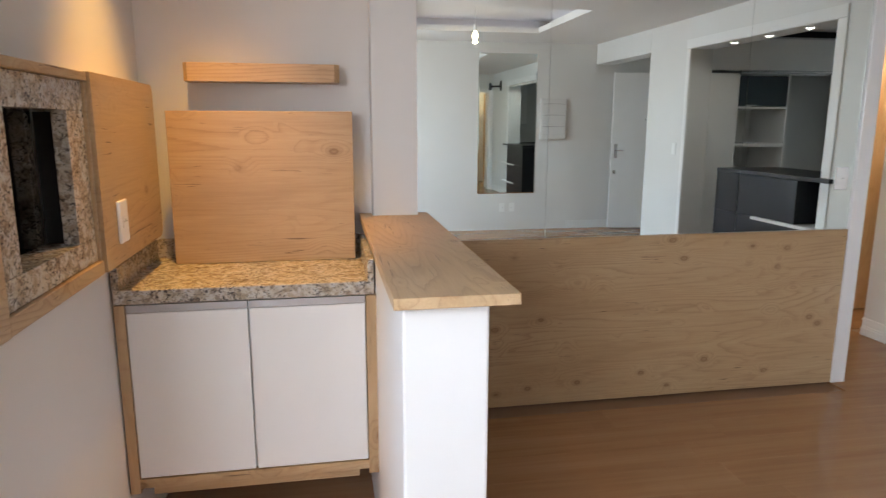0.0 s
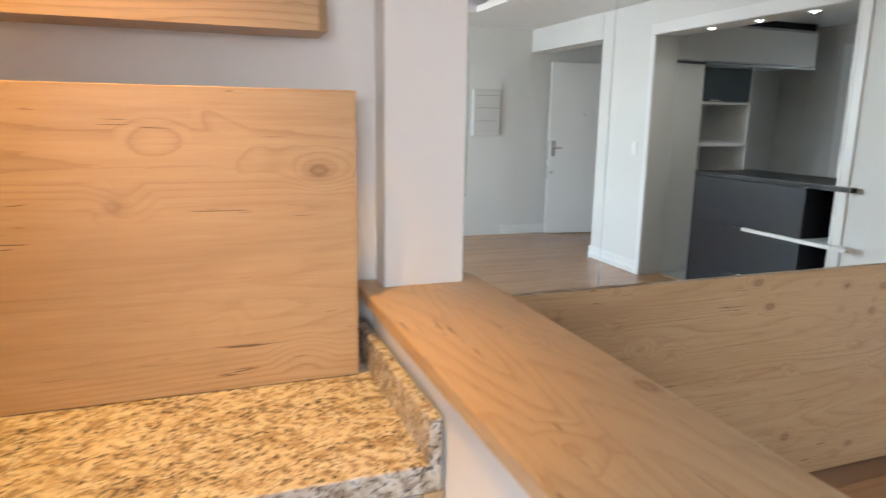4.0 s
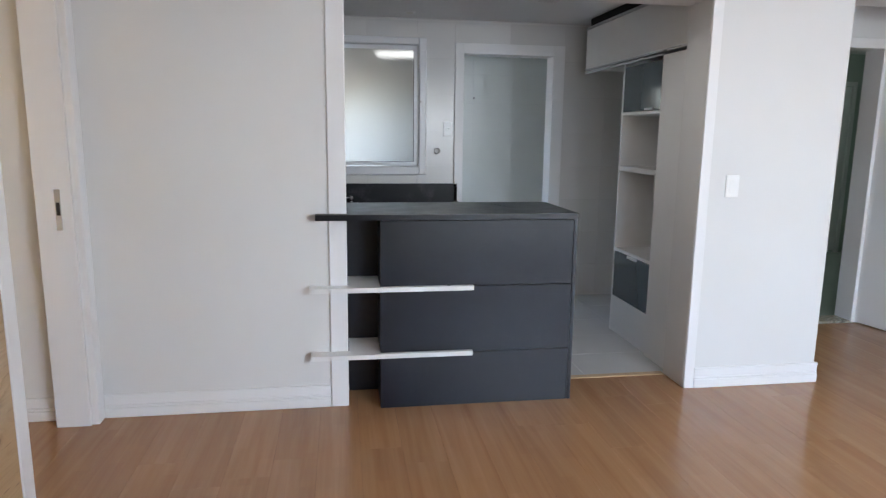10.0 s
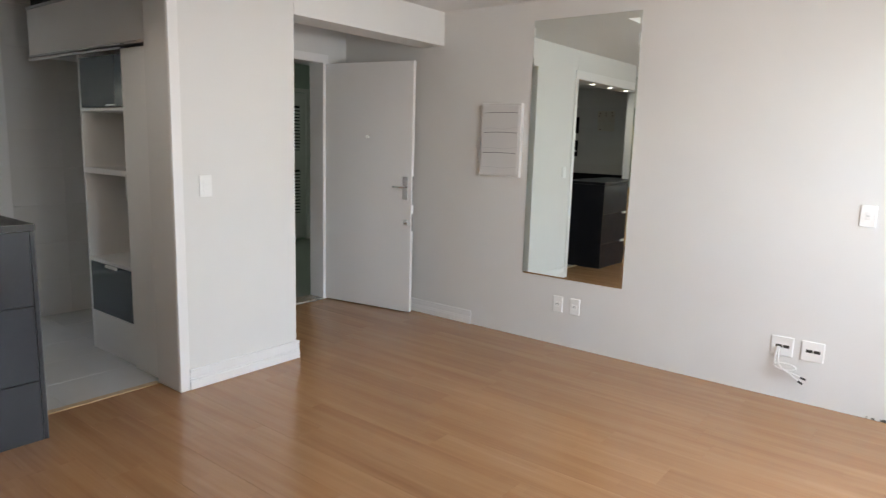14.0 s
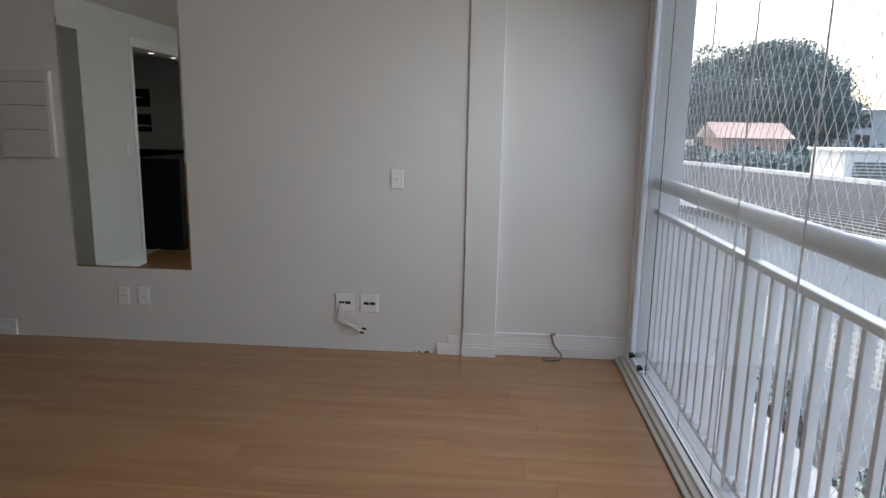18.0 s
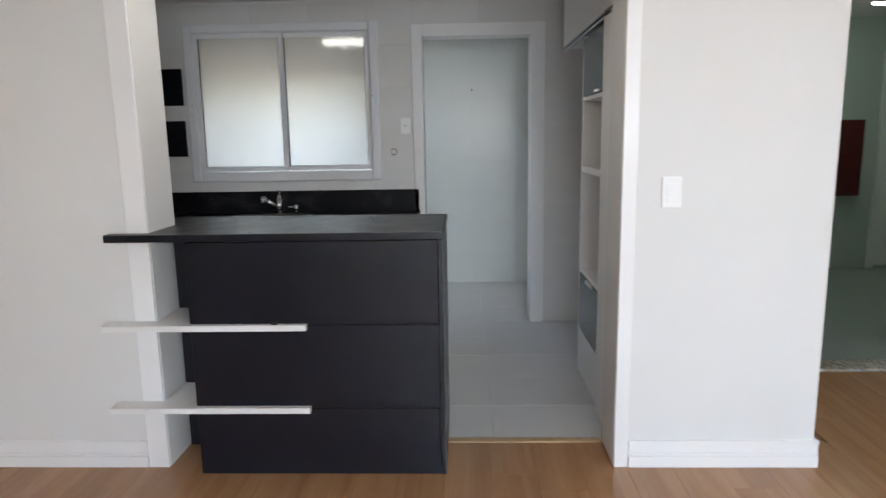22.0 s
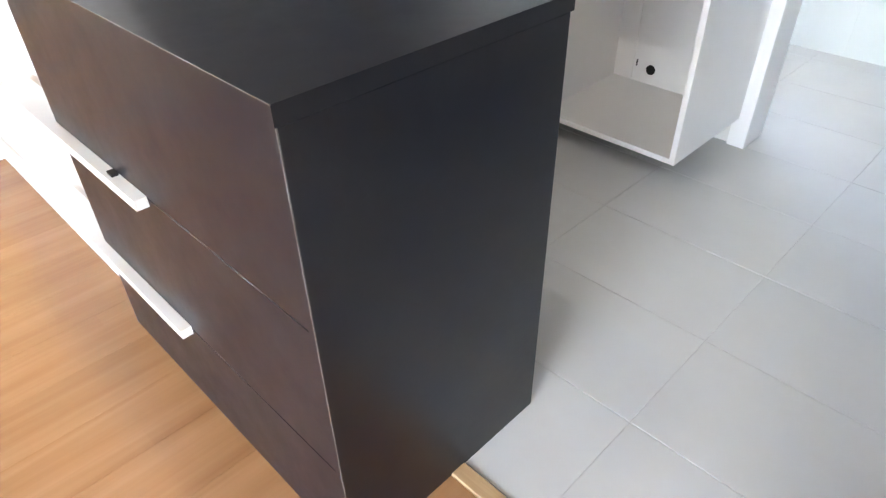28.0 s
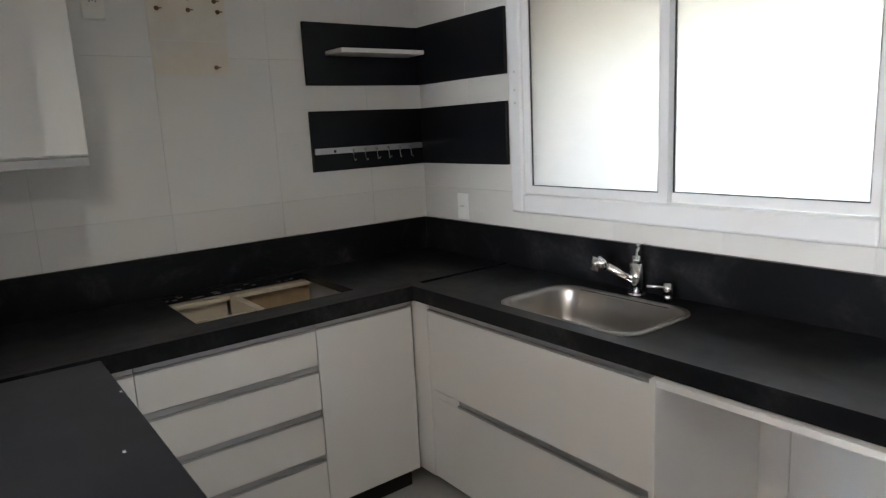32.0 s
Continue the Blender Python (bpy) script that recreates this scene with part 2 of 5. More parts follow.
def dusty(c, c2, scale, r0, r1, dust, amount):
    """Dark sheet goods with wiped patches of pale dust."""
    def go(tree, b):
        worn(c, c2, scale, r0, r1, 0.0)(tree, b)
        clean = b.inputs["Base Color"].links[0].from_socket
        v = coords(tree)
        cloud = ramp(tree, noise_tex(tree, v, 4.2, 5, 0.62, 0.8), [(0.5, (0, 0, 0)), (0.72, (1, 1, 1))])
        grit = ramp(tree, noise_tex(tree, v, 46, 4, 0.7), [(0.35, (0.2, 0.2, 0.2)), (0.7, (1, 1, 1))])
        fac = math_node(tree, "MULTIPLY", math_node(tree, "MULTIPLY", cloud, grit), amount)
        tree.links.new(mix(tree, fac, clean, dust), b.inputs["Base Color"])
    return go


def worn(c, c2, scale, r0, r1, bump_s=0.02):
    """Plain sheet goods with smudges that change the gloss."""
    def go(tree, b):
        v = coords(tree)
        n = noise_tex(tree, v, scale, 5, 0.6, 0.4)
        tree.links.new(ramp(tree, n, [(0.2, c), (0.85, c2)]), b.inputs["Base Color"])
        s = noise_tex(tree, v, scale * 2.3, 4, 0.65)
        tree.links.new(ramp(tree, s, [(0.2, (r0,) * 3), (0.85, (r1,) * 3)]), b.inputs["Roughness"])
        if bump_s:
            bump(tree, b, noise_tex(tree, v, 240, 2), bump_s, 0.001)
    return go


def stained_wall(tree, b):
    v = coords(tree)
    big = noise_tex(tree, v, 1.1, 3)
    oi = tree.nodes.new("ShaderNodeObjectInfo")
    col = ramp(tree, big, [(0.3, (0.70, 0.685, 0.66)), (0.7, (0.755, 0.74, 0.715))])
    col = mix(tree, 1.0, col, ramp(tree, oi.outputs["Random"], [(0, (0.975, 0.975, 0.975)), (1, (1, 1, 1))]), "MULTIPLY")
    tree.links.new(col, b.inputs["Base Color"])


WALL = mat("wall_paint", (0.755, 0.745, 0.725), 0.55, build=painted((0.755, 0.745, 0.725)))
CEIL = mat("ceiling_paint", (0.82, 0.81, 0.80), 0.7, build=painted((0.82, 0.81, 0.80)))
TRIM = mat("white_trim", (0.84, 0.83, 0.82), 0.35, build=painted((0.84, 0.83, 0.82), 0.02, 0.03))
WHITE_LAM = mat("white_laminate", (0.80, 0.785, 0.765), 0.3, build=worn((0.80, 0.785, 0.765), (0.83, 0.82, 0.80), 2.5, 0.30, 0.38))
PLASTIC = mat("white_plastic", (0.87, 0.865, 0.85), 0.3)
AGED_PLASTIC = mat("aged_white_plastic", (0.74, 0.72, 0.66), 0.4)
DARK = mat("dark_slot", (0.02, 0.02, 0.02), 0.6)
# one flat black: barbecue soot, plinths, pipe hole and the painted shadow gap
FLAT_BLACK = mat("flat_black", (0.012, 0.012, 0.013), 0.9)
MIRROR = mat("mirror_glass", (0.82, 0.875, 0.845), 0.0, 1.0)
ALU = mat("brushed_aluminium", (0.52, 0.52, 0.53), 0.38, 1.0)
WHITE_ALU = mat("white_coated_aluminium", (0.8, 0.8, 0.81), 0.3, build=painted((0.8, 0.8, 0.81), 0.02, 0.01))
CHROME = mat("chrome", (0.78, 0.78, 0.78), 0.1, 1.0)
STEEL = mat("stainless_steel", (0.42, 0.405, 0.385), 0.36, 1.0)
BLACK_LAM = mat("black_laminate", (0.02, 0.02, 0.022), 0.3, Specular_IOR_Level=0.45, build=dusty((0.0039, 0.0048, 0.0088), (0.0062, 0.0074, 0.0125), 3, 0.26, 0.40, (0.05, 0.05, 0.055), 0.16))
BLACK_STONE = mat("black_granite", (0.012, 0.012, 0.014), 0.2, Specular_IOR_Level=0.22, build=dusty((0.004, 0.0042, 0.0055), (0.008, 0.0085, 0.0105), 5, 0.27, 0.42, (0.075, 0.075, 0.08), 0.6))
BLACK_GLOSS = mat("black_board", (0.004, 0.0045, 0.007), 0.3, Specular_IOR_Level=0.22)
SCUFF = mat("scuffed_laminate", (0.03, 0.03, 0.031), 0.5)
EDGE = mat("worn_panel_edge", (0.20, 0.19, 0.185), 0.4, build=worn((0.05, 0.048, 0.045), (0.16, 0.155, 0.15), 14, 0.3, 0.5))
OAK_X = mat("oak_grain_x", (0.5, 0.33, 0.18), 0.42, build=oak("x"))
OAK_Y = mat("oak_grain_y", (0.5, 0.33, 0.18), 0.42, build=oak("y"))
OAK_Z = mat("oak_grain_z", (0.5, 0.33, 0.18), 0.42, build=oak("z"))
FLOOR = mat("laminate_floor", (0.34, 0.18, 0.09), 0.28, build=plank_floor)
SUBFLOOR = mat("dark_floor_joint", (0.24, 0.13, 0.065), 0.7)
TILE = mat("floor_tile", (0.58, 0.58, 0.565), 0.22, build=worn((0.56, 0.56, 0.545), (0.62, 0.62, 0.605), 2.2, 0.16, 0.25))
GROUT = mat("grout", (0.55, 0.545, 0.53), 0.8)
WALL_GROUT = mat("pale_grout", (0.74, 0.725, 0.70), 0.8)
LAUNDRY_TILE = mat("laundry_tile", (0.73, 0.755, 0.715), 0.25, build=painted((0.73, 0.755, 0.715), 0.02, 0.0))
WALL_TILE = mat("wall_tile", (0.74, 0.725, 0.70), 0.22, build=stained_wall)
GRANITE = mat("speckled_granite", (0.5, 0.42, 0.33), 0.18, build=granite)
SOOTY_GRANITE = mat("sooty_granite", (0.1, 0.08, 0.06), 0.4, build=sooty_granite)
CRUMB = mat("old_sealant", (0.15, 0.14, 0.125), 0.9)
CREAM = mat("cream_melamine", (0.66, 0.59, 0.47), 0.45, build=worn((0.60, 0.53, 0.41), (0.70, 0.64, 0.52), 6, 0.4, 0.55))
CHIPBOARD = mat("raw_chipboard", (0.36, 0.26, 0.15), 0.8, build=worn((0.30, 0.21, 0.12), (0.42, 0.31, 0.18), 30, 0.7, 0.9))
STAIN = mat("rust_stained_tile", (0.62, 0.54, 0.42), 0.4, build=worn((0.72, 0.69, 0.625), (0.64, 0.565, 0.45), 9, 0.3, 0.5))
RUST = mat("rust", (0.16, 0.075, 0.025), 0.8)
SILVER_PAINT = mat("fuse_door_paint", (0.68, 0.665, 0.65), 0.4)
RUBBER = mat("black_rubber", (0.02, 0.02, 0.02), 0.6)
BEIGE_SILL = mat("beige_sill", (0.50, 0.46, 0.40), 0.35, build=painted((0.50, 0.46, 0.40), 0.03, 0.02))
CABLE_W = mat("white_cable", (0.75, 0.74, 0.72), 0.45)
CABLE_G = mat("grey_cable", (0.16, 0.15, 0.14), 0.5)
RED = mat("red_paint", (0.075, 0.01, 0.009), 0.4)
GREEN_WALL = mat("corridor_paint", (0.50, 0.56, 0.51), 0.5, build=painted((0.50, 0.56, 0.51)))
GREEN_TILE = mat("corridor_tile", (0.38, 0.42, 0.38), 0.25, build=painted((0.36, 0.40, 0.365), 0.02, 0.0))
GRAPHITE = mat("graphite_glass", (0.03, 0.045, 0.06), 0.12)


def glass(name, rough, tint=(1, 1, 1), ior=1.45):
    m = mat(name, tint, rough, Transmission_Weight=1.0, IOR=ior)
    return m


CLEAR = glass("clear_glass", 0.0, (0.97, 0.99, 0.98), 1.25)
FROST = glass("frosted_glass", 0.85, (0.37, 0.36, 0.335))


def glow(name, color, strength):
    m = bpy.data.materials.new(name)
    m.use_nodes = True
    b = m.node_tree.nodes["Principled BSDF"]
    b.inputs["Base Color"].default_value = (*color, 1)
    b.inputs["Emission Color"].default_value = (*color, 1)
    b.inputs["Emission Strength"].default_value = strength
    return m


LED = glow("led_lens", (1.0, 0.97, 0.9), 0.4)
BULB = glow("bulb_glow", (1.0, 0.72, 0.38), 0.65)
COVE = glow("cove_led", (0.80, 0.76, 1.0), 0.065)
TUBE = glow("laundry_lamp", (0.95, 0.98, 1.0), 0.23)

# leaf green shifted to blue: distance haze is mixed into the base colour
HAZY_LEAF = mat("hazy_blue_foliage", (0.05, 0.09, 0.035), 0.6, build=worn((0.06, 0.11, 0.115), (0.10, 0.16, 0.17), 0.5, 0.6, 0.8))
BARK = mat("bark", (0.11, 0.08, 0.06), 0.9)
RENDER_W = mat("white_render", (0.72, 0.71, 0.69), 0.8, build=painted((0.72, 0.71, 0.69), 0.08, 0.2, 0.5))
RENDER_P = mat("pink_render", (0.55, 0.34, 0.29), 0.8, build=painted((0.55, 0.34, 0.29), 0.06, 0.2, 0.5))
RENDER_G = mat("grey_render", (0.42, 0.44, 0.47), 0.8, build=painted((0.42, 0.44, 0.47), 0.05, 0.2, 0.5))
ROOF_G = mat("grey_roof_sheet", (0.13, 0.13, 0.13), 0.9, build=painted((0.135, 0.135, 0.135), 0.03, 0.3, 0.35))
ROOF_P = mat("faded_pink_roof", (0.34, 0.25, 0.235), 0.9)
GROUND = mat("ground", (0.12, 0.115, 0.10), 0.9, build=painted((0.13, 0.125, 0.11), 0.05, 0.2, 0.2))
NET = mat("safety_net", (0.88, 0.88, 0.88), 0.6)

# ---- building helpers ----
def box(bm, x0, x1, y0, y1, z0, z1, bevel=0.0, segs=1):
    vs = [bm.verts.new((x, y, z)) for z in (z0, z1) for y in (y0, y1) for x in (x0, x1)]
    fs = [bm.faces.new([vs[i] for i in f]) for f in ((0, 2, 3, 1), (4, 5, 7, 6), (0, 1, 5, 4), (2, 6, 7, 3), (0, 4, 6, 2), (1, 3, 7, 5))]
    if bevel:
        es = list({e for f in fs for e in f.edges})
        bmesh.ops.bevel(bm, geom=es, offset=bevel, segments=segs, affect="EDGES", profile=0.5)


def cyl(bm, a, b, r, r2=None, n=20, cap=True):
    a, b = Vector(a), Vector(b)
    d = b - a
    m = Matrix.Translation((a + b) / 2) @ d.to_track_quat("Z", "Y").to_matrix().to_4x4()
    bmesh.ops.create_cone(bm, cap_ends=cap, segments=n, radius1=r, radius2=r if r2 is None else r2, depth=d.length, matrix=m)


def mesh_ob(name, bm, material, smooth=False):
    me = bpy.data.meshes.new(name)
    bmesh.ops.recalc_face_normals(bm, faces=bm.faces)
    bm.to_mesh(me)
    bm.free()
    me.materials.append(material)
    if smooth:
        for p in me.polygons:
            p.use_smooth = True
    return new(name, me)


def part(name, bm, material, parent, label="", smooth=False):
    base = parent.matrix_basis.translation if parent.parent is None else Vector((0, 0, 0))
    if parent.parent is not None:
        base = parent.parent.matrix_basis.translation
    bmesh.ops.translate(bm, verts=bm.verts, vec=-base)
    ob = mesh_ob(name, bm, material, smooth)
    ob.parent = parent
    return tagged(ob, label) if label else ob


def boxes(*ext, bevel=0.0, segs=1):
    bm = bmesh.new()
    for e in ext:
        box(bm, *e, bevel=bevel, segs=segs)
    return bm


def thing(name, at, label, category, group=""):
    ob = new(name)
    ob.empty_display_size = 0.1
    ob.matrix_basis = Matrix.Translation(at)
    return tagged(ob, label, category, group)


def structure(name, bm, material, label="", category="wall"):
    ob = mesh_ob(name, bm, material)
    return tagged(ob, label or name.replace("_", " "), category, kind="structure")



# ---- plan ----
ZC = 2.45          # living ceiling
ZK = 2.36          # kitchen ceiling
XW = -4.25         # west wall by the barbecue
YS = -5.47         # south wall
XK = 2.20          # kitchen east wall
YN = 0.12          # kitchen north wall
YO0, YO1 = -1.24, -3.15   # kitchen opening
YP = -4.0          # kitchen south wall, hall side
YE = -3.985        # hall end of the pier
TH = 0.24
XG = -4.45         # glazing
YG = -2.08         # north end of the glazing
XH = 1.12          # entrance wall
XL = 3.55          # laundry east wall

# ---- structure ----
structure("subfloor", boxes((-4.62, TH, -5.7, 2.2, -0.12, -0.012), (TH, XH + 0.15, YS - 0.1, YP, -0.12, -0.012), (TH, 1.5, 0.3, 2.2, -0.12, -0.012)), SUBFLOOR, "dark layer under the laminate planks", "floor")
structure("wall_mirror", boxes((-3.258, -0.86, 0.0, 0.15, 0, ZC)), WALL, "white plastered wall behind the mirror")
structure("wall_north_lintel", boxes((-0.86, 0.0, 0.0, 0.15, 2.14, ZC)), WALL, "white wall over the passage doorway")
structure("wall_east", boxes((0.0, TH, YO0, 0.70, 0, ZC)), WALL, "white painted wall beside the kitchen opening")
structure("wall_pier", boxes((0.0, TH, YE, YO1, 0, ZC), bevel=0.006, segs=2), WALL, "white painted pier between kitchen and hall")
structure("wall_kitchen_lintel", boxes((0.0, TH, YO1, YO0, 2.15, ZC)), WALL, "white lintel over the kitchen opening")
structure("wall_hall_beam", boxes((0.0, TH, YS, YE, 2.195, ZC)), WALL, "white beam over the hall opening")
structure("wall_south", boxes((-3.39, XH, YS - 0.15, YS, 0, ZC)), WALL, "long white painted wall")
structure("wall_south_balcony", boxes((-4.62, -3.60, YS - 0.15, YS - 0.04, 0, ZC)), WALL, "white wall of the closed balcony")
structure("wall_south_pilaster", boxes((-3.60, -3.39, YS - 0.15, YS + 0.02, 0, 2.205), bevel=0.004), WALL, "white pilaster on the south wall", "pilaster")
structure("ceiling_beam", boxes((-3.56, -3.23, YS, 0.0, 2.205, ZC)), WALL, "white ceiling beam from pilaster to column", "beam")
structure("wall_west_lower", boxes((XW - 0.35, XW, -2.05, -0.32, 0, 1.055)), WALL, "white wall under the barbecue")
structure("wall_west_end", boxes((XW + 0.0005, -4.187, -2.05, -1.9655, 0, ZC)), WALL, "white wall end beside the barbecue cladding")
structure("wall_west_upper", boxes((XW - 0.35, XW, -2.05, -0.32, 1.535, ZC)), WALL, "white wall over the barbecue")
structure("wall_west_side", boxes((XW - 0.35, XW, -1.22, -0.32, 1.055, 1.535), (XW - 0.35, XW, -2.05, -1.735, 1.055, 1.535), (XW - 0.6, XW - 0.35, -2.05, -0.32, 0, ZC)), WALL, "white wall beside the barbecue")
structure("wall_niche_back", boxes((XW - 0.35, -3.258, -0.472, -0.32, 0, ZC)), WALL, "white back wall of the barbecue niche")
structure("glazing_header", boxes((XG - 0.15, XG + 0.03, YS - 0.04, YG + 0.03, 2.31, ZC)), WALL, "white header over the balcony glazing")
structure("balcony_sill", boxes((-5.0, XG - 0.03, YS - 0.3, YG, -0.3, 0.02)), RENDER_W, "white painted balcony edge", "sill")
# ceiling with a recessed tray
TX0, TX1, TY0, TY1 = -3.05, -1.12, -4.55, -2.97
structure("ceiling", boxes((-4.62, TX0, -5.7, 2.2, ZC, ZC + 0.06), (TX1, 4.3, -8.4, 2.2, ZC, ZC + 0.06), (TX0, TX1, -5.7, TY0, ZC, ZC + 0.06), (TX0, TX1, TY1, 2.2, ZC, ZC + 0.06), (TX0 - 0.2, TX1 + 0.2, TY0 - 0.2, TY1 + 0.2, ZC + 0.16, ZC + 0.22), (TX0 - 0.24, TX0 - 0.2, TY0 - 0.24, TY1 + 0.24, ZC + 0.06, ZC + 0.22), (TX1 + 0.2, TX1 + 0.24, TY0 - 0.24, TY1 + 0.24, ZC + 0.06, ZC + 0.22), (TX0 - 0.24, TX1 + 0.24, TY0 - 0.24, TY0 - 0.2, ZC + 0.06, ZC + 0.22), (TX0 - 0.24, TX1 + 0.24, TY1 + 0.2, TY1 + 0.24, ZC + 0.06, ZC + 0.22)), CEIL, "white ceiling with a recessed tray", "ceiling")
structure("roof_slab", boxes((-5.2, 4.6, -8.6, 2.6, ZC + 0.3, ZC + 0.5)), RENDER_W, "concrete slab over the flat", "slab")
cv = thing("cove_light", (-2.1, -3.76, ZC + 0.06), "lilac-white led strip hidden in the ceiling tray", "cove light")
for e in ((TX0 - 0.12, TX0 - 0.1, TY0, TY1), (TX1 + 0.1, TX1 + 0.12, TY0, TY1), (TX0, TX1, TY0 - 0.12, TY0 - 0.1), (TX0, TX1, TY1 + 0.1, TY1 + 0.12)):
    part("led_strip", boxes((*e, ZC + 0.062, ZC + 0.074)), COVE, cv)

# kitchen shell
structure("kitchen_subfloor", boxes((TH + 0.02, XL, -4.0, YN, -0.12, -0.003)), GROUT, "grout bed of the kitchen floor", "floor")
structure("wall_kitchen_north", boxes((TH, XL + 0.15, YN + 0.008, YN + 0.15, 0, ZC)), WALL_GROUT, "tiled kitchen wall over the worktop")
WY0, WY1, WZ0, WZ1 = -1.85, -0.60, 1.15, 2.15   # window hole
DY0, DY1 = -3.01, -2.24                          # laundry doorway
structure("wall_kitchen_east", boxes((XK + 0.008, XK + 0.15, WY1, YN, 0, ZC), (XK + 0.008, XK + 0.15, DY1 + 0.074, WY0, 0, ZC), (XK + 0.008, XK + 0.15, WY0, WY1, 0, WZ0), (XK + 0.008, XK + 0.15, WY0, WY1, WZ1, ZC), (XK + 0.008, XK + 0.15, -4.0, DY0 - 0.099, 0, ZC), (XK + 0.008, XK + 0.15, DY0 - 0.099, DY1 + 0.074, 2.174, ZC)), WALL_GROUT, "tiled kitchen wall with the window")
structure("wall_kitchen_south", boxes((TH, XL + 0.15, YP, YP + 0.13, 0, ZC)), WALL, "white wall behind the tall cabinets")
structure("ceiling_kitchen", boxes((TH, XK + 0.008, -3.87, YN + 0.008, ZK, ZC - 0.005)), CEIL, "white lowered kitchen ceiling", "ceiling")
LW0, LW1, LZ0, LZ1 = -1.75, -0.05, 1.05, 2.0
structure("wall_laundry_east", boxes((XL, XL + 0.15, LW1, YN, 0, ZC), (XL, XL + 0.15, YP, LW0, 0, ZC), (XL, XL + 0.15, LW0, LW1, 0, LZ0), (XL, XL + 0.15, LW0, LW1, LZ1, ZC)), WALL_GROUT, "pale tiled laundry wall with a window opening")

# hall and stair corridor
structure("wall_entrance", boxes((XH, XH + 0.15, YS - 0.15, -5.24, 0, ZC), (XH, XH + 0.15, -4.36, YP, 0, ZC), (XH, XH + 0.15, -5.24, -4.36, 2.12, ZC)), WALL, "white wall around the entrance door")
structure("corridor_floor", boxes((XH, 4.3, -8.4, YP, -0.12, -0.002)), GREEN_TILE, "grey-green polished corridor floor", "floor")
structure("wall_corridor", boxes((4.05, 4.2, -8.4, YP, 0, ZC), (XH, 4.2, -8.4, -8.25, 0, ZC), (XH + 0.15, 4.2, YP, YP + 0.1, 0, ZC), (XH, XH + 0.15, -8.4, YS - 0.15, 0, ZC)), GREEN_WALL, "pale green corridor walls")

# passage behind the doorway
structure("wall_passage", boxes((-0.96, -0.86, 0.15, 2.2, 0, ZC), (-0.96, 1.5, 2.1, 2.2, 0, ZC), (1.4, 1.5, 0.7, 2.1, 0, ZC), (TH, 1.5, 0.6, 0.7, 0, ZC)), WALL, "white walls of the passage")
d = thing("passage_door", (0.55, 1.24, 0), "honey-coloured wooden door at the end of the passage", "door")
part("leaf", boxes((0.1, 0.98, 1.22, 1.26, 0.012, 2.1), bevel=0.003), OAK_Z, d)
part("knob", boxes((0.9, 0.92, 1.17, 1.22, 1.0, 1.02), bevel=0.004), CHROME, d)


def casing(name, boxes_, label, material=None):
    ob = thing(name, (0, 0, 0), label, "door frame")
    for n, e in boxes_:
        part(n, boxes(e, bevel=0.003, segs=2), material or TRIM, ob)
    return ob


pf = casing("doorway_frame", [("jamb", (-0.857, -0.84, 0.0, 0.17, 0, 2.1)), ("jamb", (-0.10, -0.005, 0.012, 0.17, 0, 2.1)), ("architrave", (-0.085, -0.004, -0.022, 0.012, 0, 2.14)), ("head", (-0.84, -0.10, 0.0, 0.17, 2.08, 2.14))], "white painted wooden frame of the doorless passage")
part("strike_plate", boxes((-0.103, -0.0995, 0.06, 0.085, 0.97, 1.16)), CHROME, pf, "worn steel strike plate")
part("latch_slot", boxes((-0.105, -0.1025, 0.065, 0.08, 1.04, 1.1)), DARK, pf)
part("edge_strip", boxes((-0.86, -0.775, -0.024, -0.002, 0, ZC), bevel=0.003), TRIM, pf)
casing("kitchen_opening_frame", [("upright", (-0.014, 0.0, YO0 + 0.002, YO0 + 0.09, 0, 2.15)), ("upright", (-0.012, 0.0, YO1 - 0.06, YO1 - 0.002, 0, 2.15)), ("head", (-0.016, 0.0, YO1 - 0.06, YO0 + 0.09, 2.152, 2.24))], "flat white frame round the kitchen opening")
kf = casing("laundry_door_frame", [("jamb", (XK - 0.02, XK + 0.16, DY1, DY1 + 0.075, 0, 2.175)), ("jamb", (XK - 0.02, XK + 0.16, DY0 - 0.1, DY0, 0, 2.175)), ("head", (XK - 0.019, XK + 0.16, DY0, DY1, 2.09, 2.175))], "white painted frame of the laundry doorway")
ef = casing("entrance_frame", [("jamb", (XH - 0.015, XH + 0.165, -5.25, -5.19, 0, 2.09)), ("jamb", (XH - 0.015, XH + 0.165, -4.41, -4.35, 0, 2.09)), ("head", (XH - 0.015, XH + 0.165, -5.25, -4.35, 2.09, 2.16))], "white entrance door frame")
part("sill", boxes((XH - 0.01, XH + 0.16, -5.19, -4.41, -0.002, 0.012), bevel=0.003), GRANITE, ef, "grey stone threshold")
th = thing("threshold", (TH, -2.8, 0), "dark wood strip between laminate and kitchen tiles", "threshold")
part("strip", boxes((TH - 0.025, TH + 0.02, YO1, -1.40, -0.01, 0.006), bevel=0.003), OAK_Y, th)


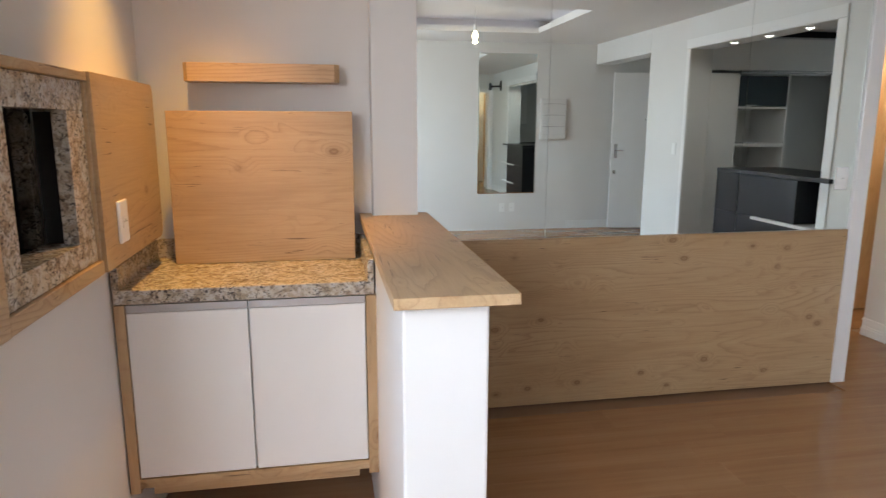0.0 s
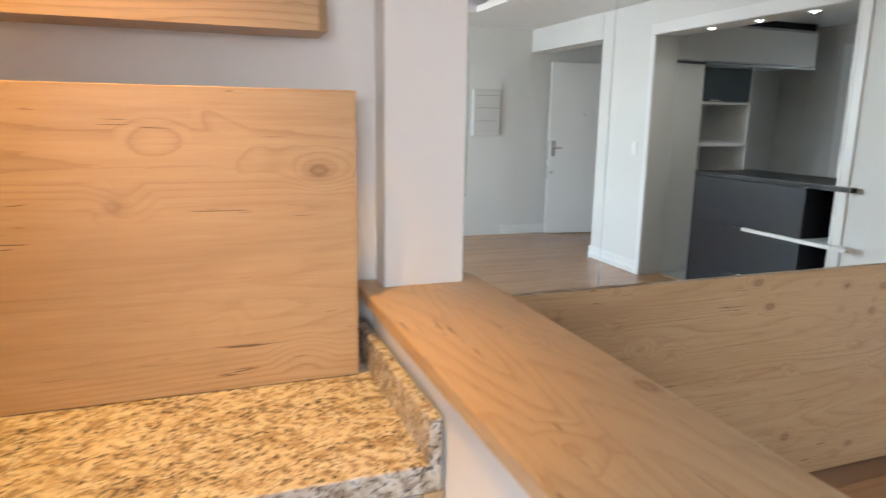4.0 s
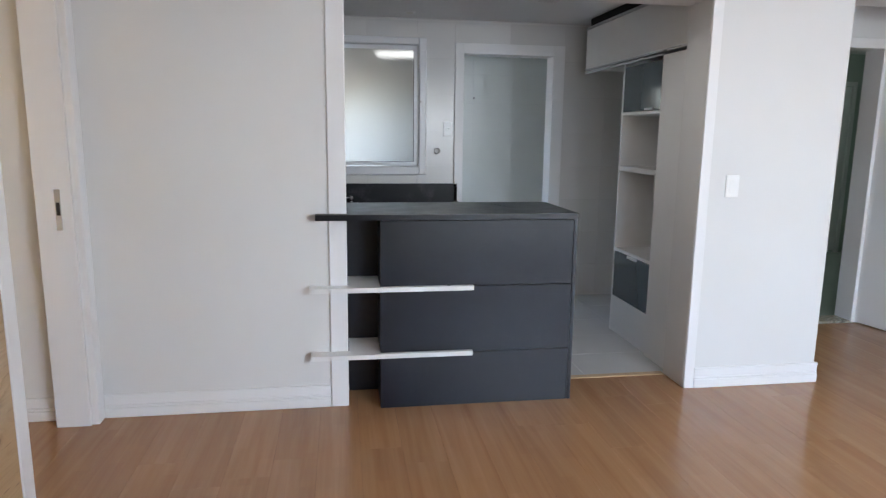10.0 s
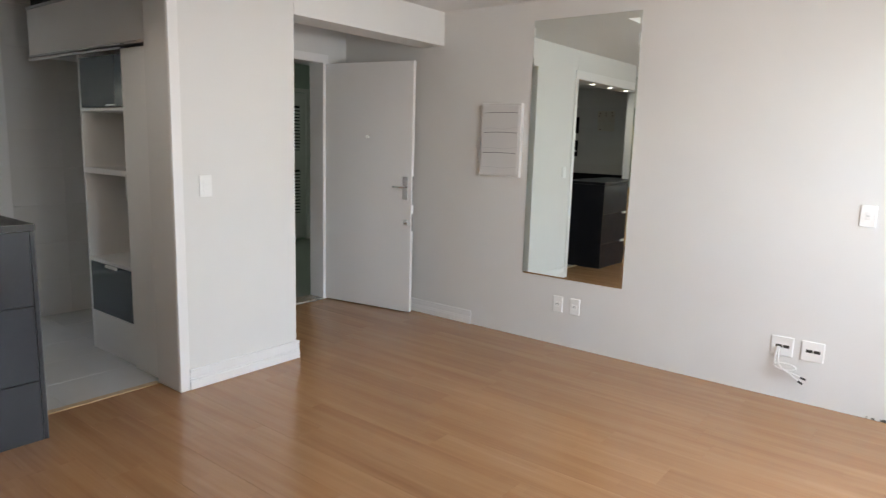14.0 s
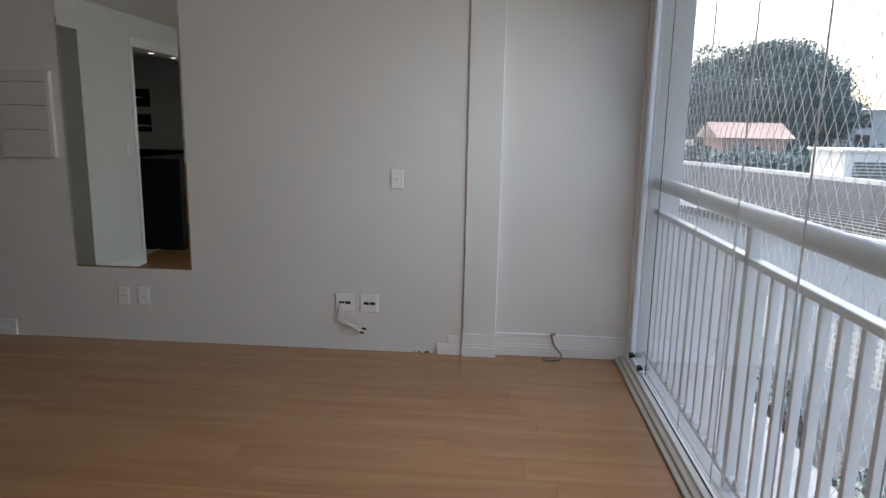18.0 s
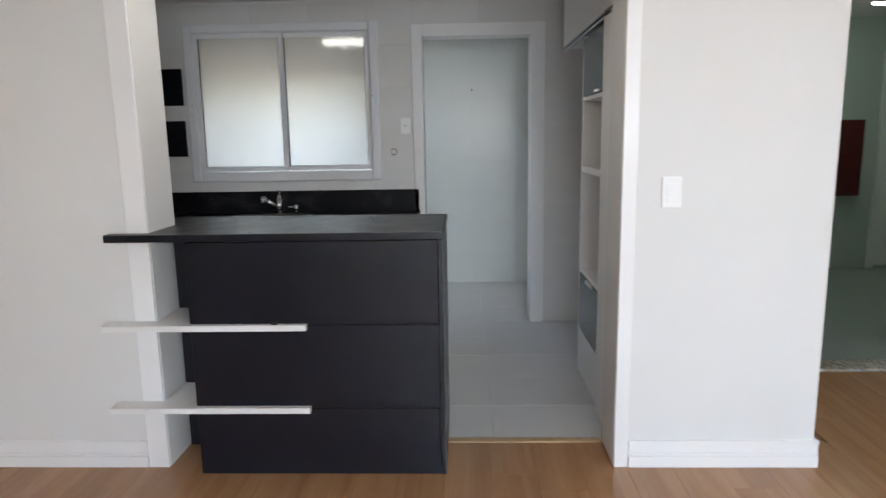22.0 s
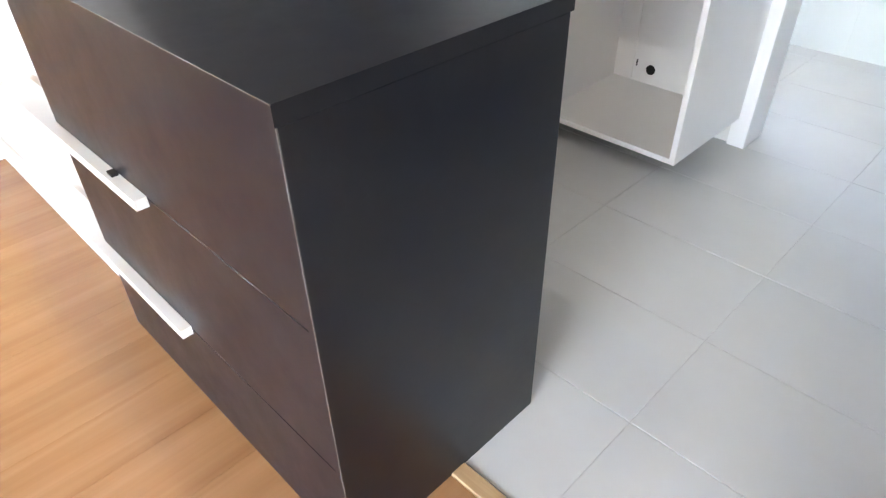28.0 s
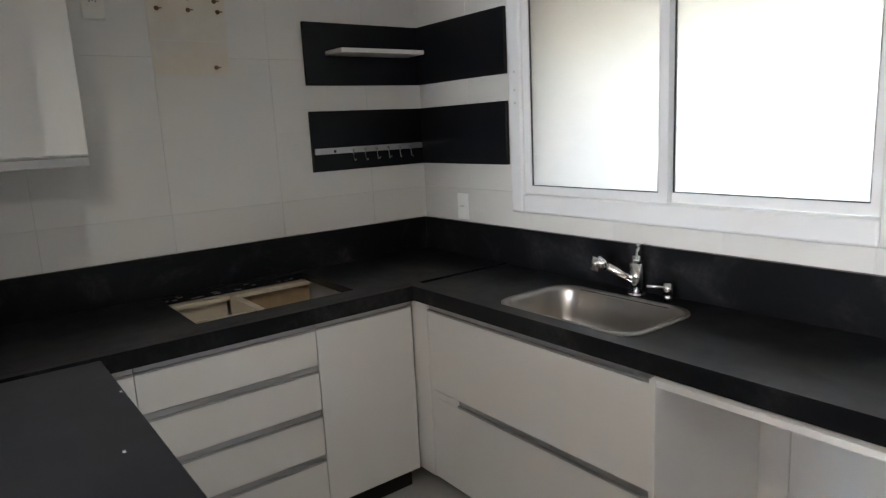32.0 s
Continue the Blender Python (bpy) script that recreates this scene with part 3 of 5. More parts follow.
def skirting(name, x0, x1, y0, y1, face, h=0.12, label="white stepped skirting board"):
    """A stepped skirting; face is the side that shows: +x, -x, +y or -y."""
    ob = new(name)
    tagged(ob, label, "baseboard", kind="structure")
    a, b = 0.016, 0.009
    for n, t, z0, z1 in (("lower_board", a, 0.0, h * 0.42), ("lower_bead", a - 0.004, h * 0.42, h * 0.54), ("upper_board", b, h * 0.54, h * 0.84), ("top_bead", b + 0.004, h * 0.84, h)):
        e = {"-x": (x0 - t, x0, y0, y1), "+x": (x0, x0 + t, y0, y1), "+y": (x0, x1, y0, y0 + t), "-y": (x0, x1, y0 - t, y0)}[face]
        part(n, boxes((*e, z0, z1), bevel=0.003, segs=2), TRIM, ob)
    return ob


skirting("baseboard_east", 0, 0, YO0 + 0.092, -0.024, "-x")
skirting("baseboard_pier", 0, 0, YE - 0.016, YO1 - 0.062, "-x")
skirting("baseboard_pier_hall", 0.0, TH, YE, YE, "-y")
skirting("baseboard_south", -0.36, XH, YS, YS, "+y", 0.11)
skirting("baseboard_pilaster", -3.605, -3.385, YS + 0.02, YS + 0.02, "+y", 0.15)
skirting("baseboard_balcony", XG + 0.02, -3.605, YS - 0.04, YS - 0.04, "+y", 0.15)
skirting("baseboard_passage", 0.0, 0.0, 0.172, 0.70, "-x")
bs = thing("skirting_remnant", (-3.3, YS, 0), "short leftover of white skirting by the pilaster", "baseboard")
part("lower_board", boxes((-3.384, -3.225, YS, YS + 0.018, 0, 0.07), bevel=0.002), TRIM, bs)
part("upper_board", boxes((-3.384, -3.297, YS, YS + 0.010, 0.07, 0.125), bevel=0.002), TRIM, bs)

# ---- living room: mirror wall ----
mw = thing("wall_mirror_panels", (-2.06, 0, 0.868), "large frameless mirror in three sheets above the oak panel", "mirror")
for x0, x1 in ((-3.256, -2.5558), (-2.5542, -1.5268), (-1.5252, -0.864)):
    part("mirror_sheet", boxes((x0, x1, -0.007, -0.002, 0.870, ZC - 0.004)), MIRROR, mw)
wp = thing("wood_panel", (-2.06, 0, 0), "pale knotty oak panel along the foot of the mirror wall", "wall panel")
part("board", boxes((-3.256, -0.864, -0.02, -0.002, 0.004, 0.862), bevel=0.0015), OAK_X, wp)
part("edge_band", boxes((-3.256, -0.864, -0.0205, -0.002, 0.8625, 0.868)), OAK_X, wp)
structure("wall_column", boxes((-3.43, -3.258, -0.545, 0.0, 0, 2.205), bevel=0.004, segs=2), WALL, "white square column at the end of the bar", "column")


def plate(name, at, face, label, w=0.075, h=0.118, kind="socket", material=None):
    """A wall plate; face is the way it looks."""
    ob = thing(name, at, label, "socket" if kind == "socket" else "switch")
    x, y, z = at
    m = material or PLASTIC

    def flat(u0, u1, z0, z1, d0, d1):
        if face in "+x-x":
            s = 1 if face == "+x" else -1
            return (min(x + s * d0, x + s * d1), max(x + s * d0, x + s * d1), y + u0, y + u1, z + z0, z + z1)
        s = 1 if face == "+y" else -1
        return (x + u0, x + u1, min(y + s * d0, y + s * d1), max(y + s * d0, y + s * d1), z + z0, z + z1)
    part("cover", boxes(flat(-w / 2, w / 2, -h / 2, h / 2, 0, 0.009), bevel=0.004, segs=2), m, ob)
    if kind == "switch3":
        for k in (-1, 0, 1):
            part("rocker", boxes(flat(-0.02, 0.02, k * 0.024 - 0.011, k * 0.024 + 0.011, 0.009, 0.0125), bevel=0.0015), m, ob)
    elif kind == "switch":
        part("rocker", boxes(flat(-0.012, 0.012, -0.02, 0.02, 0.009, 0.013), bevel=0.002), m, ob)
        part("mark", boxes(flat(-0.007, 0.007, -0.002, 0.004, 0.0128, 0.0135)), GROUT, ob)
    elif kind == "socket":
        part("insert", boxes(flat(-0.02, 0.02, -0.017, 0.017, 0.009, 0.0115), bevel=0.002), m, ob)
        for u, v in ((-0.01, 0), (0.01, 0), (0, 0.004)):
            part("pin_hole", boxes(flat(u - 0.0024, u + 0.0024, v - 0.0024, v + 0.0024, 0.0113, 0.0119)), DARK, ob)
    elif kind == "open":
        for u in (-0.022, 0.018):
            part("module_slot", boxes(flat(u - 0.017, u + 0.017, -0.008, 0.010, 0.0088, 0.0095)), DARK, ob)
    return ob


plate("mirror_switch", (-0.935, -0.007, 1.14), "-y", "small white switch plate set into the mirror edge", kind="switch")
plate("pier_switch", (-0.001, -3.348, 1.166), "-x", "white three-key light switch on the pier", 0.078, 0.122, "switch3")

# wall bracket that shows in the mirror
br = thing("tv_bracket", (0, -0.55, 2.15), "black steel swivel bracket high on the east wall", "bracket")
part("wall_plate", boxes((-0.02, -0.001, -0.70, -0.60, 2.08, 2.28), bevel=0.003), RUBBER, br)
bm = bmesh.new()
cyl(bm, (-0.02, -0.65, 2.17), (-0.16, -0.48, 2.17), 0.018)
cyl(bm, (-0.16, -0.48, 2.15), (-0.16, -0.48, 2.2), 0.024)
part("arm", bm, RUBBER, br)
part("head_plate", boxes((-0.20, -0.18, -0.56, -0.40, 2.10, 2.24), bevel=0.004), RUBBER, br)

# ---- barbecue corner ----
bar = thing("bar", (-3.36, -1.15, 0), "white half wall with a pale oak bar top", "bar")
part("half_wall", boxes((-3.457, -3.268, -1.715, -0.547, 0, 1.048), bevel=0.006, segs=2), WALL, bar)
bm = bmesh.new()
outline = [(-3.479, -1.758), (-3.212, -1.758), (-3.212, -0.475), (-3.256, -0.475), (-3.256, -0.547), (-3.432, -0.547), (-3.432, -0.475), (-3.479, -0.475)]
base_face = bm.faces.new([bm.verts.new((x, y, 1.05)) for x, y in outline])
ext = bmesh.ops.extrude_face_region(bm, geom=[base_face])
for v in ext["geom"]:
    if isinstance(v, bmesh.types.BMVert):
        v.co.z = 1.075
bmesh.ops.bevel(bm, geom=[e for e in bm.edges], offset=0.0015, segments=1, affect="EDGES")
part("bar_top", bm, OAK_Y, bar, "thick knotty oak board")

cab = thing("barbecue_cabinet", (-3.85, -0.75, 0), "white two-door base cabinet with oak edges", "cabinet")
part("side_panel", boxes((-4.245, -4.215, -0.984, -0.475, 0.258, 0.879), bevel=0.001), OAK_Z, cab)
part("side_panel", boxes((-3.49, -3.452, -0.984, -0.475, 0.258, 0.879), bevel=0.001), OAK_Z, cab)
part("bottom_panel", boxes((-4.215, -3.49, -0.982, -0.475, 0.275, 0.305)), OAK_X, cab)
part("carcass", boxes((-4.215, -3.49, -0.957, -0.475, 0.305, 0.879)), WHITE_LAM, cab)
for x0, x1 in ((-4.212, -3.858), (-3.852, -3.493)):
    dr = part("door", boxes((x0, x1, -0.98, -0.959, 0.309, 0.852), bevel=0.0015), WHITE_LAM, cab)
    part("pull_profile", boxes((x0, x1, -0.978, -0.958, 0.854, 0.878), (x0, x1, -0.982, -0.978, 0.871, 0.878)), ALU, dr, "brushed aluminium pull profile")
part("bottom_strip", boxes((-4.19, -3.52, -0.93, -0.48, 0.222, 0.2745)), OAK_X, cab)
gw = thing("granite_worktop", (-3.85, -0.75, 0.915), "speckled beige granite top with low upstands", "worktop")
part("slab", boxes((-4.246, -3.467, -1.012, -0.504, 0.916, 0.96), bevel=0.002), GRANITE, gw)
part("back_upstand", boxes((-4.226, -3.487, -0.522, -0.502, 0.96, 1.03), bevel=0.0015), GRANITE, gw)
part("side_upstand", boxes((-4.248, -4.226, -1.012, -0.522, 0.96, 1.03), bevel=0.0015), GRANITE, gw)
part("side_upstand", boxes((-3.487, -3.467, -1.012, -0.522, 0.96, 1.03), bevel=0.0015), GRANITE, gw)
lb = thing("loose_board", (-3.815, -0.6, 0.96), "square oak board leaning upright on the granite top", "board")
bm = boxes((-4.138, -3.508, -0.652, -0.627, 0.961, 1.494), bevel=0.0015)
part("sheet", bm, OAK_X, lb)
fs = thing("floating_shelf", (-3.81, -0.56, 1.61), "short thick oak shelf on the niche wall", "shelf")
bm = bmesh.new()
lo, hi = 1.590, 1.652
pts = [(-4.078, -0.502), (-4.078, -0.605), (-4.063, -0.622), (-3.566, -0.622), (-3.548, -0.605), (-3.548, -0.502)]
vs0 = [bm.verts.new((x, y, lo)) for x, y in pts]
vs1 = [bm.verts.new((x, y, hi)) for x, y in pts]
bm.faces.new(vs0[::-1]), bm.faces.new(vs1)
for i in range(6):
    bm.faces.new((vs0[i], vs0[(i + 1) % 6], vs1[(i + 1) % 6], vs1[i]))
part("board", bm, OAK_X, fs)
bc = thing("barbecue_cladding", (-4.2, -1.3, 1.06), "oak cladding boards round the barbecue mouth", "cladding")
for n, e in (("left_board", (XW + 0.001, -4.17, -1.985, -1.765, 1.057, 1.572)), ("bottom_rail", (XW + 0.001, -4.172, -1.763, -1.2295, 1.057, 1.094)), ("top_rail", (XW + 0.001, -4.172, -1.763, -1.2295, 1.550, 1.572)), ("inner_strip", (XW + 0.001, -4.176, -1.2445, -1.2295, 1.0945, 1.5495))):
    part(n, boxes(e, bevel=0.002), OAK_Y, bc)
bm = boxes((XW + 0.001, -4.165, -1.2285, -0.62, 1.060, 1.574))
es = [e for e in bm.edges if abs(e.verts[0].co.y + 0.62) < 1e-4 and abs(e.verts[1].co.y + 0.62) < 1e-4 and abs(e.verts[0].co.x - e.verts[1].co.x) > 0.01]
bmesh.ops.bevel(bm, geom=es, offset=0.03, segments=4, affect="EDGES", profile=0.5)
part("right_board", bm, OAK_Y, bc)
bsk = plate("barbecue_socket", (-4.165, -1.08, 1.175), "+x", "white socket and switch plate on the oak cladding", 0.076, 0.12)
bq = thing("barbecue", (-4.4, -1.5, 1.06), "built-in barbecue lined with speckled granite", "barbecue")
for n, e in (("frame_top", (XW - 0.02, -4.182, -1.762, -1.246, 1.478, 1.549)), ("frame_bottom", (XW - 0.02, -4.182, -1.762, -1.246, 1.095, 1.157)), ("frame_side", (XW - 0.02, -4.183, -1.762, -1.665, 1.157, 1.478)), ("frame_side", (-4.218, -4.183, -1.355, -1.246, 1.157, 1.478)), ("frame_return", (-4.27, -4.2185, -1.300, -1.246, 1.157, 1.478)),
             ("lining_side", (XW - 0.345, XW - 0.021, -1.70, -1.665, 1.15, 1.5)), ("lining_side", (-4.310, -4.274, -1.355, -1.32, 1.15, 1.5)), ("lining_step", (XW - 0.3, XW - 0.18, -1.6645, -1.62, 1.157, 1.478)), ("hearth", (XW - 0.345, XW - 0.021, -1.70, -1.32, 1.115, 1.149)), ("hood", (XW - 0.345, XW - 0.021, -1.70, -1.32, 1.5, 1.535))):
    part(n, boxes(e, bevel=0.0015), SOOTY_GRANITE if n[:4] in ("lini", "hear", "hood") else GRANITE, bq)
part("flue_slot", boxes((-4.273, -4.2188, -1.312, -1.3005, 1.157, 1.474)), FLAT_BLACK, bq, "soot-black slot in the lining")
part("fire_wall", boxes((XW - 0.345, -4.3105, -1.335, -1.32, 1.15, 1.5)), FLAT_BLACK, bq, "soot-black inner wall")
part("fire_back", boxes((XW - 0.349, XW - 0.3, -1.62, -1.336, 1.15, 1.5)), FLAT_BLACK, bq, "soot-black fire back")

# this corner sits a touch lower and further north
for o in (gw, lb, fs, bc, bsk, bq):
    o.matrix_basis = Matrix.Translation((-0.012 if o in (bc, bsk, bq) else 0.004, 0.022, -0.033 if o in (gw, lb) else -0.028)) @ o.matrix_basis

# ---- south wall ----
sm = thing("tall_mirror", (-1.215, YS, 0.5), "tall frameless wall mirror with a narrow polished edge", "mirror")
bm = bmesh.new()
o = [bm.verts.new((x, YS + 0.001, z)) for x, z in ((-1.612, 0.495), (-0.82, 0.495), (-0.82, 2.316), (-1.612, 2.316))]
q = [bm.verts.new((x, YS + 0.004, z)) for x, z in ((-1.612, 0.495), (-0.82, 0.495), (-0.82, 2.316), (-1.612, 2.316))]
i_ = [bm.verts.new((x, YS + 0.006, z)) for x, z in ((-1.600, 0.507), (-0.832, 0.507), (-0.832, 2.304), (-1.600, 2.304))]
bm.faces.new(o), bm.faces.new(i_)
for a, b_ in ((o, q), (q, i_)):
    for k in range(4):
        bm.faces.new((a[k], a[(k + 1) % 4], b_[(k + 1) % 4], b_[k]))
part("glass", bm, MIRROR, sm)
fb = thing("fuse_box", (-0.585, YS, 1.47), "pale grey metal fuse box with louvred door", "fuse box")
part("case", boxes((-0.765, -0.408, YS, YS + 0.035, 1.205, 1.745), bevel=0.006, segs=2), SILVER_PAINT, fb)
part("door", boxes((-0.748, -0.425, YS + 0.035, YS + 0.039, 1.222, 1.728), bevel=0.002), SILVER_PAINT, fb)
for z, arch, wave, m_ in ((1.674, 0.004, 0.0, DARK), (1.561, 0.0, 0.009, GROUT), (1.529, 0.004, 0.0, DARK), (1.415, 0.0, 0.007, GROUT), (1.378, 0.004, 0.0, DARK), (1.272, 0.0, 0.006, GROUT)):
    bm = bmesh.new()
    for k in range(16):
        u0, u1 = k / 16, (k + 1) / 16
        zs = [z + arch * math.sin(math.pi * u) + wave * math.sin(2.6 * math.pi * u) * u for u in (u0, u1)]
        quad = [(-0.44 - 0.295 * u, YS + 0.0395, zc + o) for o in (-0.0016, 0.0016) for u, zc in zip((u0, u1), zs)]
        v = [bm.verts.new(p) for p in quad]
        w = [bm.verts.new((x, YS + 0.0388, zc)) for x, _, zc in quad]
        bm.faces.new((v[0], v[1], v[3], v[2]))
        bm.faces.new((v[0], w[0], w[1], v[1]))
        bm.faces.new((v[2], v[3], w[3], w[2]))
    part("groove", bm, m_, fb)
plate("south_socket", (-1.135, YS, 0.307), "+y", "white socket plate under the tall mirror")
plate("south_socket", (-1.272, YS, 0.307), "+y", "white socket plate under the tall mirror")
plate("wall_switch", (-2.96, YS, 1.122), "+y", "white single switch plate on the bare wall", kind="switch")
plate("antenna_plate", (-2.622, YS, 0.318), "+y", "square white plate with loose white cables", 0.118, 0.118, "open")
plate("data_plate", (-2.782, YS, 0.318), "+y", "square white plate with open module slots", 0.118, 0.118, "open")


def tube(name, pts, r, material, label, category, end=None):
    ob = thing(name, pts[0], label, category)
    cu = bpy.data.curves.new(name, "CURVE")
    cu.dimensions, cu.bevel_depth, cu.bevel_resolution = "3D", r, 3
    sp = cu.splines.new("NURBS")
    sp.points.add(len(pts) - 1)
    for p, c in zip(sp.points, pts):
        p.co = (*(Vector(c) - Vector(pts[0])), 1)
    sp.use_endpoint_u, sp.order_u = True, 3
    tmp = bpy.data.objects.new("tmp", cu)
    me = bpy.data.meshes.new_from_object(tmp)
    bpy.data.objects.remove(tmp)
    me.materials.clear()
    me.materials.append(material)
    for p in me.polygons:
        p.use_smooth = True
    o = new("wire", me)
    o.parent = ob
    if end:
        bm = bmesh.new()
        cyl(bm, pts[-1], tuple(Vector(pts[-1]) + Vector(end)), r * 1.4, n=8)
        part("plug", bm, RUBBER, ob)
    return ob


y1 = YS + 0.012
loop = [(-2.60, y1, 0.315), (-2.595, y1 + 0.03, 0.27), (-2.60, y1 + 0.04, 0.225)]
for k in range(14):
    a = k * 0.9
    loop.append((-2.655 + 0.062 * math.cos(a), y1 + 0.03 + 0.008 * math.sin(k), 0.207 + 0.024 * math.sin(a)))
tube("antenna_cable", loop + [(-2.69, y1 + 0.03, 0.18), (-2.74, y1 + 0.035, 0.165)], 0.0048, CABLE_W, "coiled white antenna cable hanging from the plate", "cable", (-0.03, 0, -0.008))
tube("antenna_cable", [(-2.61, y1, 0.315), (-2.61, y1 + 0.035, 0.25), (-2.63, y1 + 0.04, 0.2), (-2.70, y1 + 0.04, 0.165), (-2.73, y1 + 0.035, 0.14)], 0.0048, CABLE_W, "loose white cable hanging from the plate", "cable", (-0.025, 0, -0.012))
yb = YS - 0.04
sc = tube("skirting_cable", [(-3.955, yb + 0.018, 0.152), (-3.962, yb + 0.03, 0.13), (-3.975, yb + 0.035, 0.08), (-4.03, yb + 0.05, 0.03), (-4.01, yb + 0.085, 0.006), (-3.95, yb + 0.09, 0.006), (-3.90, yb + 0.085, 0.006), (-3.905, yb + 0.07, 0.01)], 0.005, CABLE_G, "short grey cable stub with a connector on the skirting", "cable")
part("connector", boxes((-3.985, -3.945, yb + 0.014, yb + 0.032, 0.150, 0.168), bevel=0.004), CHROME, sc, "small metal connector")
chip = random.Random(6)
for k in range(7):
    a, c = -3.04 - 0.165 * chip.random(), chip.uniform(0.006, 0.02)
    pc = thing("paint_chip", (a, YS, 0), "flaked grey chip of paint at the foot of the wall", "paint chip", "paint chips")
    part("flake", boxes((a, a + c, YS + 0.0002, YS + 0.0015, 0.0005, chip.uniform(0.006, 0.018)), bevel=0.0004), CRUMB, pc)

# ---- entrance door, open against the south wall ----
ed = thing("entrance_door", (1.12, -5.215, 0), "white flush entrance door standing open", "door")
W = 0.91
bm = boxes((-W, 0, -0.035, 0, 0.008, 2.085), bevel=0.002)
dl = mesh_ob("leaf", bm, TRIM)
dl.parent = ed
for n, e, m_ in (("lock_plate", (-W + 0.035, -W + 0.085, 0.0, 0.005, 0.965, 1.155), CHROME), ("deadlock_plate", (-W + 0.03, -W + 0.07, 0.0, 0.004, 0.75, 0.80), CHROME), ("edge_plate", (-W - 0.002, -W, -0.03, -0.006, 0.92, 1.16), CHROME), ("edge_plate", (-W - 0.002, -W, -0.03, -0.006, 0.70, 0.85), CHROME), ("peephole", (-0.48, -0.45, 0.0, 0.006, 1.467, 1.482), CHROME)):
    bm = boxes(e, bevel=0.001)
    o = mesh_ob(n, bm, m_)
    o.parent = dl
bm = bmesh.new()
cyl(bm, (-W + 0.06, 0.004, 1.07), (-W + 0.06, 0.045, 1.07), 0.009, n=12)
cyl(bm, (-W + 0.06, 0.045, 1.07), (-W + 0.16, 0.045, 1.07), 0.008, n=12)
o = mesh_ob("lever_handle", bm, CHROME, True)
o.parent = dl
bm = bmesh.new()
cyl(bm, (-W + 0.05, 0.003, 0.775), (-W + 0.05, 0.012, 0.775), 0.011, n=16)
o = mesh_ob("key_cylinder", bm, CHROME, True)
o.parent = dl
for z in (0.25, 1.05, 1.85):
    bm = bmesh.new()
    cyl(bm, (0.006, 0.006, z - 0.045), (0.006, 0.006, z + 0.045), 0.007, n=10)
    o = mesh_ob("hinge", bm, CHROME, True)
    o.parent = ed
ed.matrix_basis = pose(1.115, -5.215, 0, 0, 0, 9.4)

# corridor beyond the entrance
ld = thing("louvred_door", (4.05, -7.0, 0), "white louvred service door across the corridor", "door")
part("leaf", boxes((4.01, 4.045, -7.42, -6.66, 0.03, 2.06), bevel=0.004), TRIM, ld)
part("frame", boxes((4.0, 4.05, -7.48, -7.43, 0, 2.12), (4.0, 4.05, -6.65, -6.60, 0, 2.12), (4.0, 4.05, -7.43, -6.65, 2.07, 2.12)), TRIM, ld)
for z0 in (0.4, 1.28):
    for k in range(13):
        bm = boxes((3.995, 4.012, -7.3, -6.80, z0 + k * 0.045, z0 + k * 0.045 + 0.028))
        part("louvre", bm, TRIM, ld)
    part("louvre_gap", boxes((4.006, 4.0105, -7.31, -6.79, z0 - 0.01, z0 + 0.60)), DARK, ld)
rb = thing("hose_cabinet", (4.05, -6.2, 0.75), "dark red fire hose cabinet on the corridor wall", "cabinet")
part("case", boxes((3.88, 4.049, -6.38, -6.01, 0.75, 1.48), bevel=0.006), RED, rb)
part("door", boxes((3.868, 3.879, -6.37, -6.02, 0.76, 1.47), bevel=0.003), RED, rb)
cl = thing("corridor_lamp", (2.9, -5.9, ZC - 0.06), "round white ceiling lamp in the corridor", "ceiling lamp")
bm = bmesh.new()
cyl(bm, (2.9, -5.9, ZC - 0.05), (2.9, -5.9, ZC), 0.14, n=24)
part("base", bm, TRIM, cl)
bm = bmesh.new()
cyl(bm, (2.9, -5.9, ZC - 0.075), (2.9, -5.9, ZC - 0.05), 0.12, 0.13, n=24)
part("diffuser", bm, glow("corridor_lens", (0.85, 1.0, 0.9), 1.0), cl)

# ---- lamps ----
lb2 = thing("bare_bulb", (-2.05, -3.78, 2.3), "bare warm light bulb hanging in the ceiling tray", "light bulb")
bm = bmesh.new()
bmesh.ops.create_uvsphere(bm, u_segments=20, v_segments=12, radius=0.033, matrix=Matrix.Translation((-2.05, -3.78, 2.30)))
for v in bm.verts:
    if v.co.z > 2.31:
        v.co.z = 2.31 + (v.co.z - 2.31) * 1.9
part("bulb", bm, BULB, lb2, "glowing warm bulb", True)
bm = bmesh.new()
cyl(bm, (-2.05, -3.78, 2.35), (-2.05, -3.78, 2.42), 0.02, n=16)
cyl(bm, (-2.05, -3.78, 2.42), (-2.05, -3.78, 2.61), 0.004, n=8)
cyl(bm, (-2.05, -3.78, 2.595), (-2.05, -3.78, 2.612), 0.045, n=20)
part("holder", bm, PLASTIC, lb2)
ns = thing("niche_spotlight", (-3.98, -0.98, ZC), "small warm spotlight in the ceiling over the barbecue niche", "spotlight")
bm = bmesh.new()
cyl(bm, (-3.98, -0.98, ZC - 0.008), (-3.98, -0.98, ZC), 0.045, 0.05, n=24)
part("ring", bm, PLASTIC, ns)
bm = bmesh.new()
cyl(bm, (-3.98, -0.98, ZC - 0.011), (-3.98, -0.98, ZC - 0.008), 0.03, n=20)
part("lens", bm, BULB, ns)


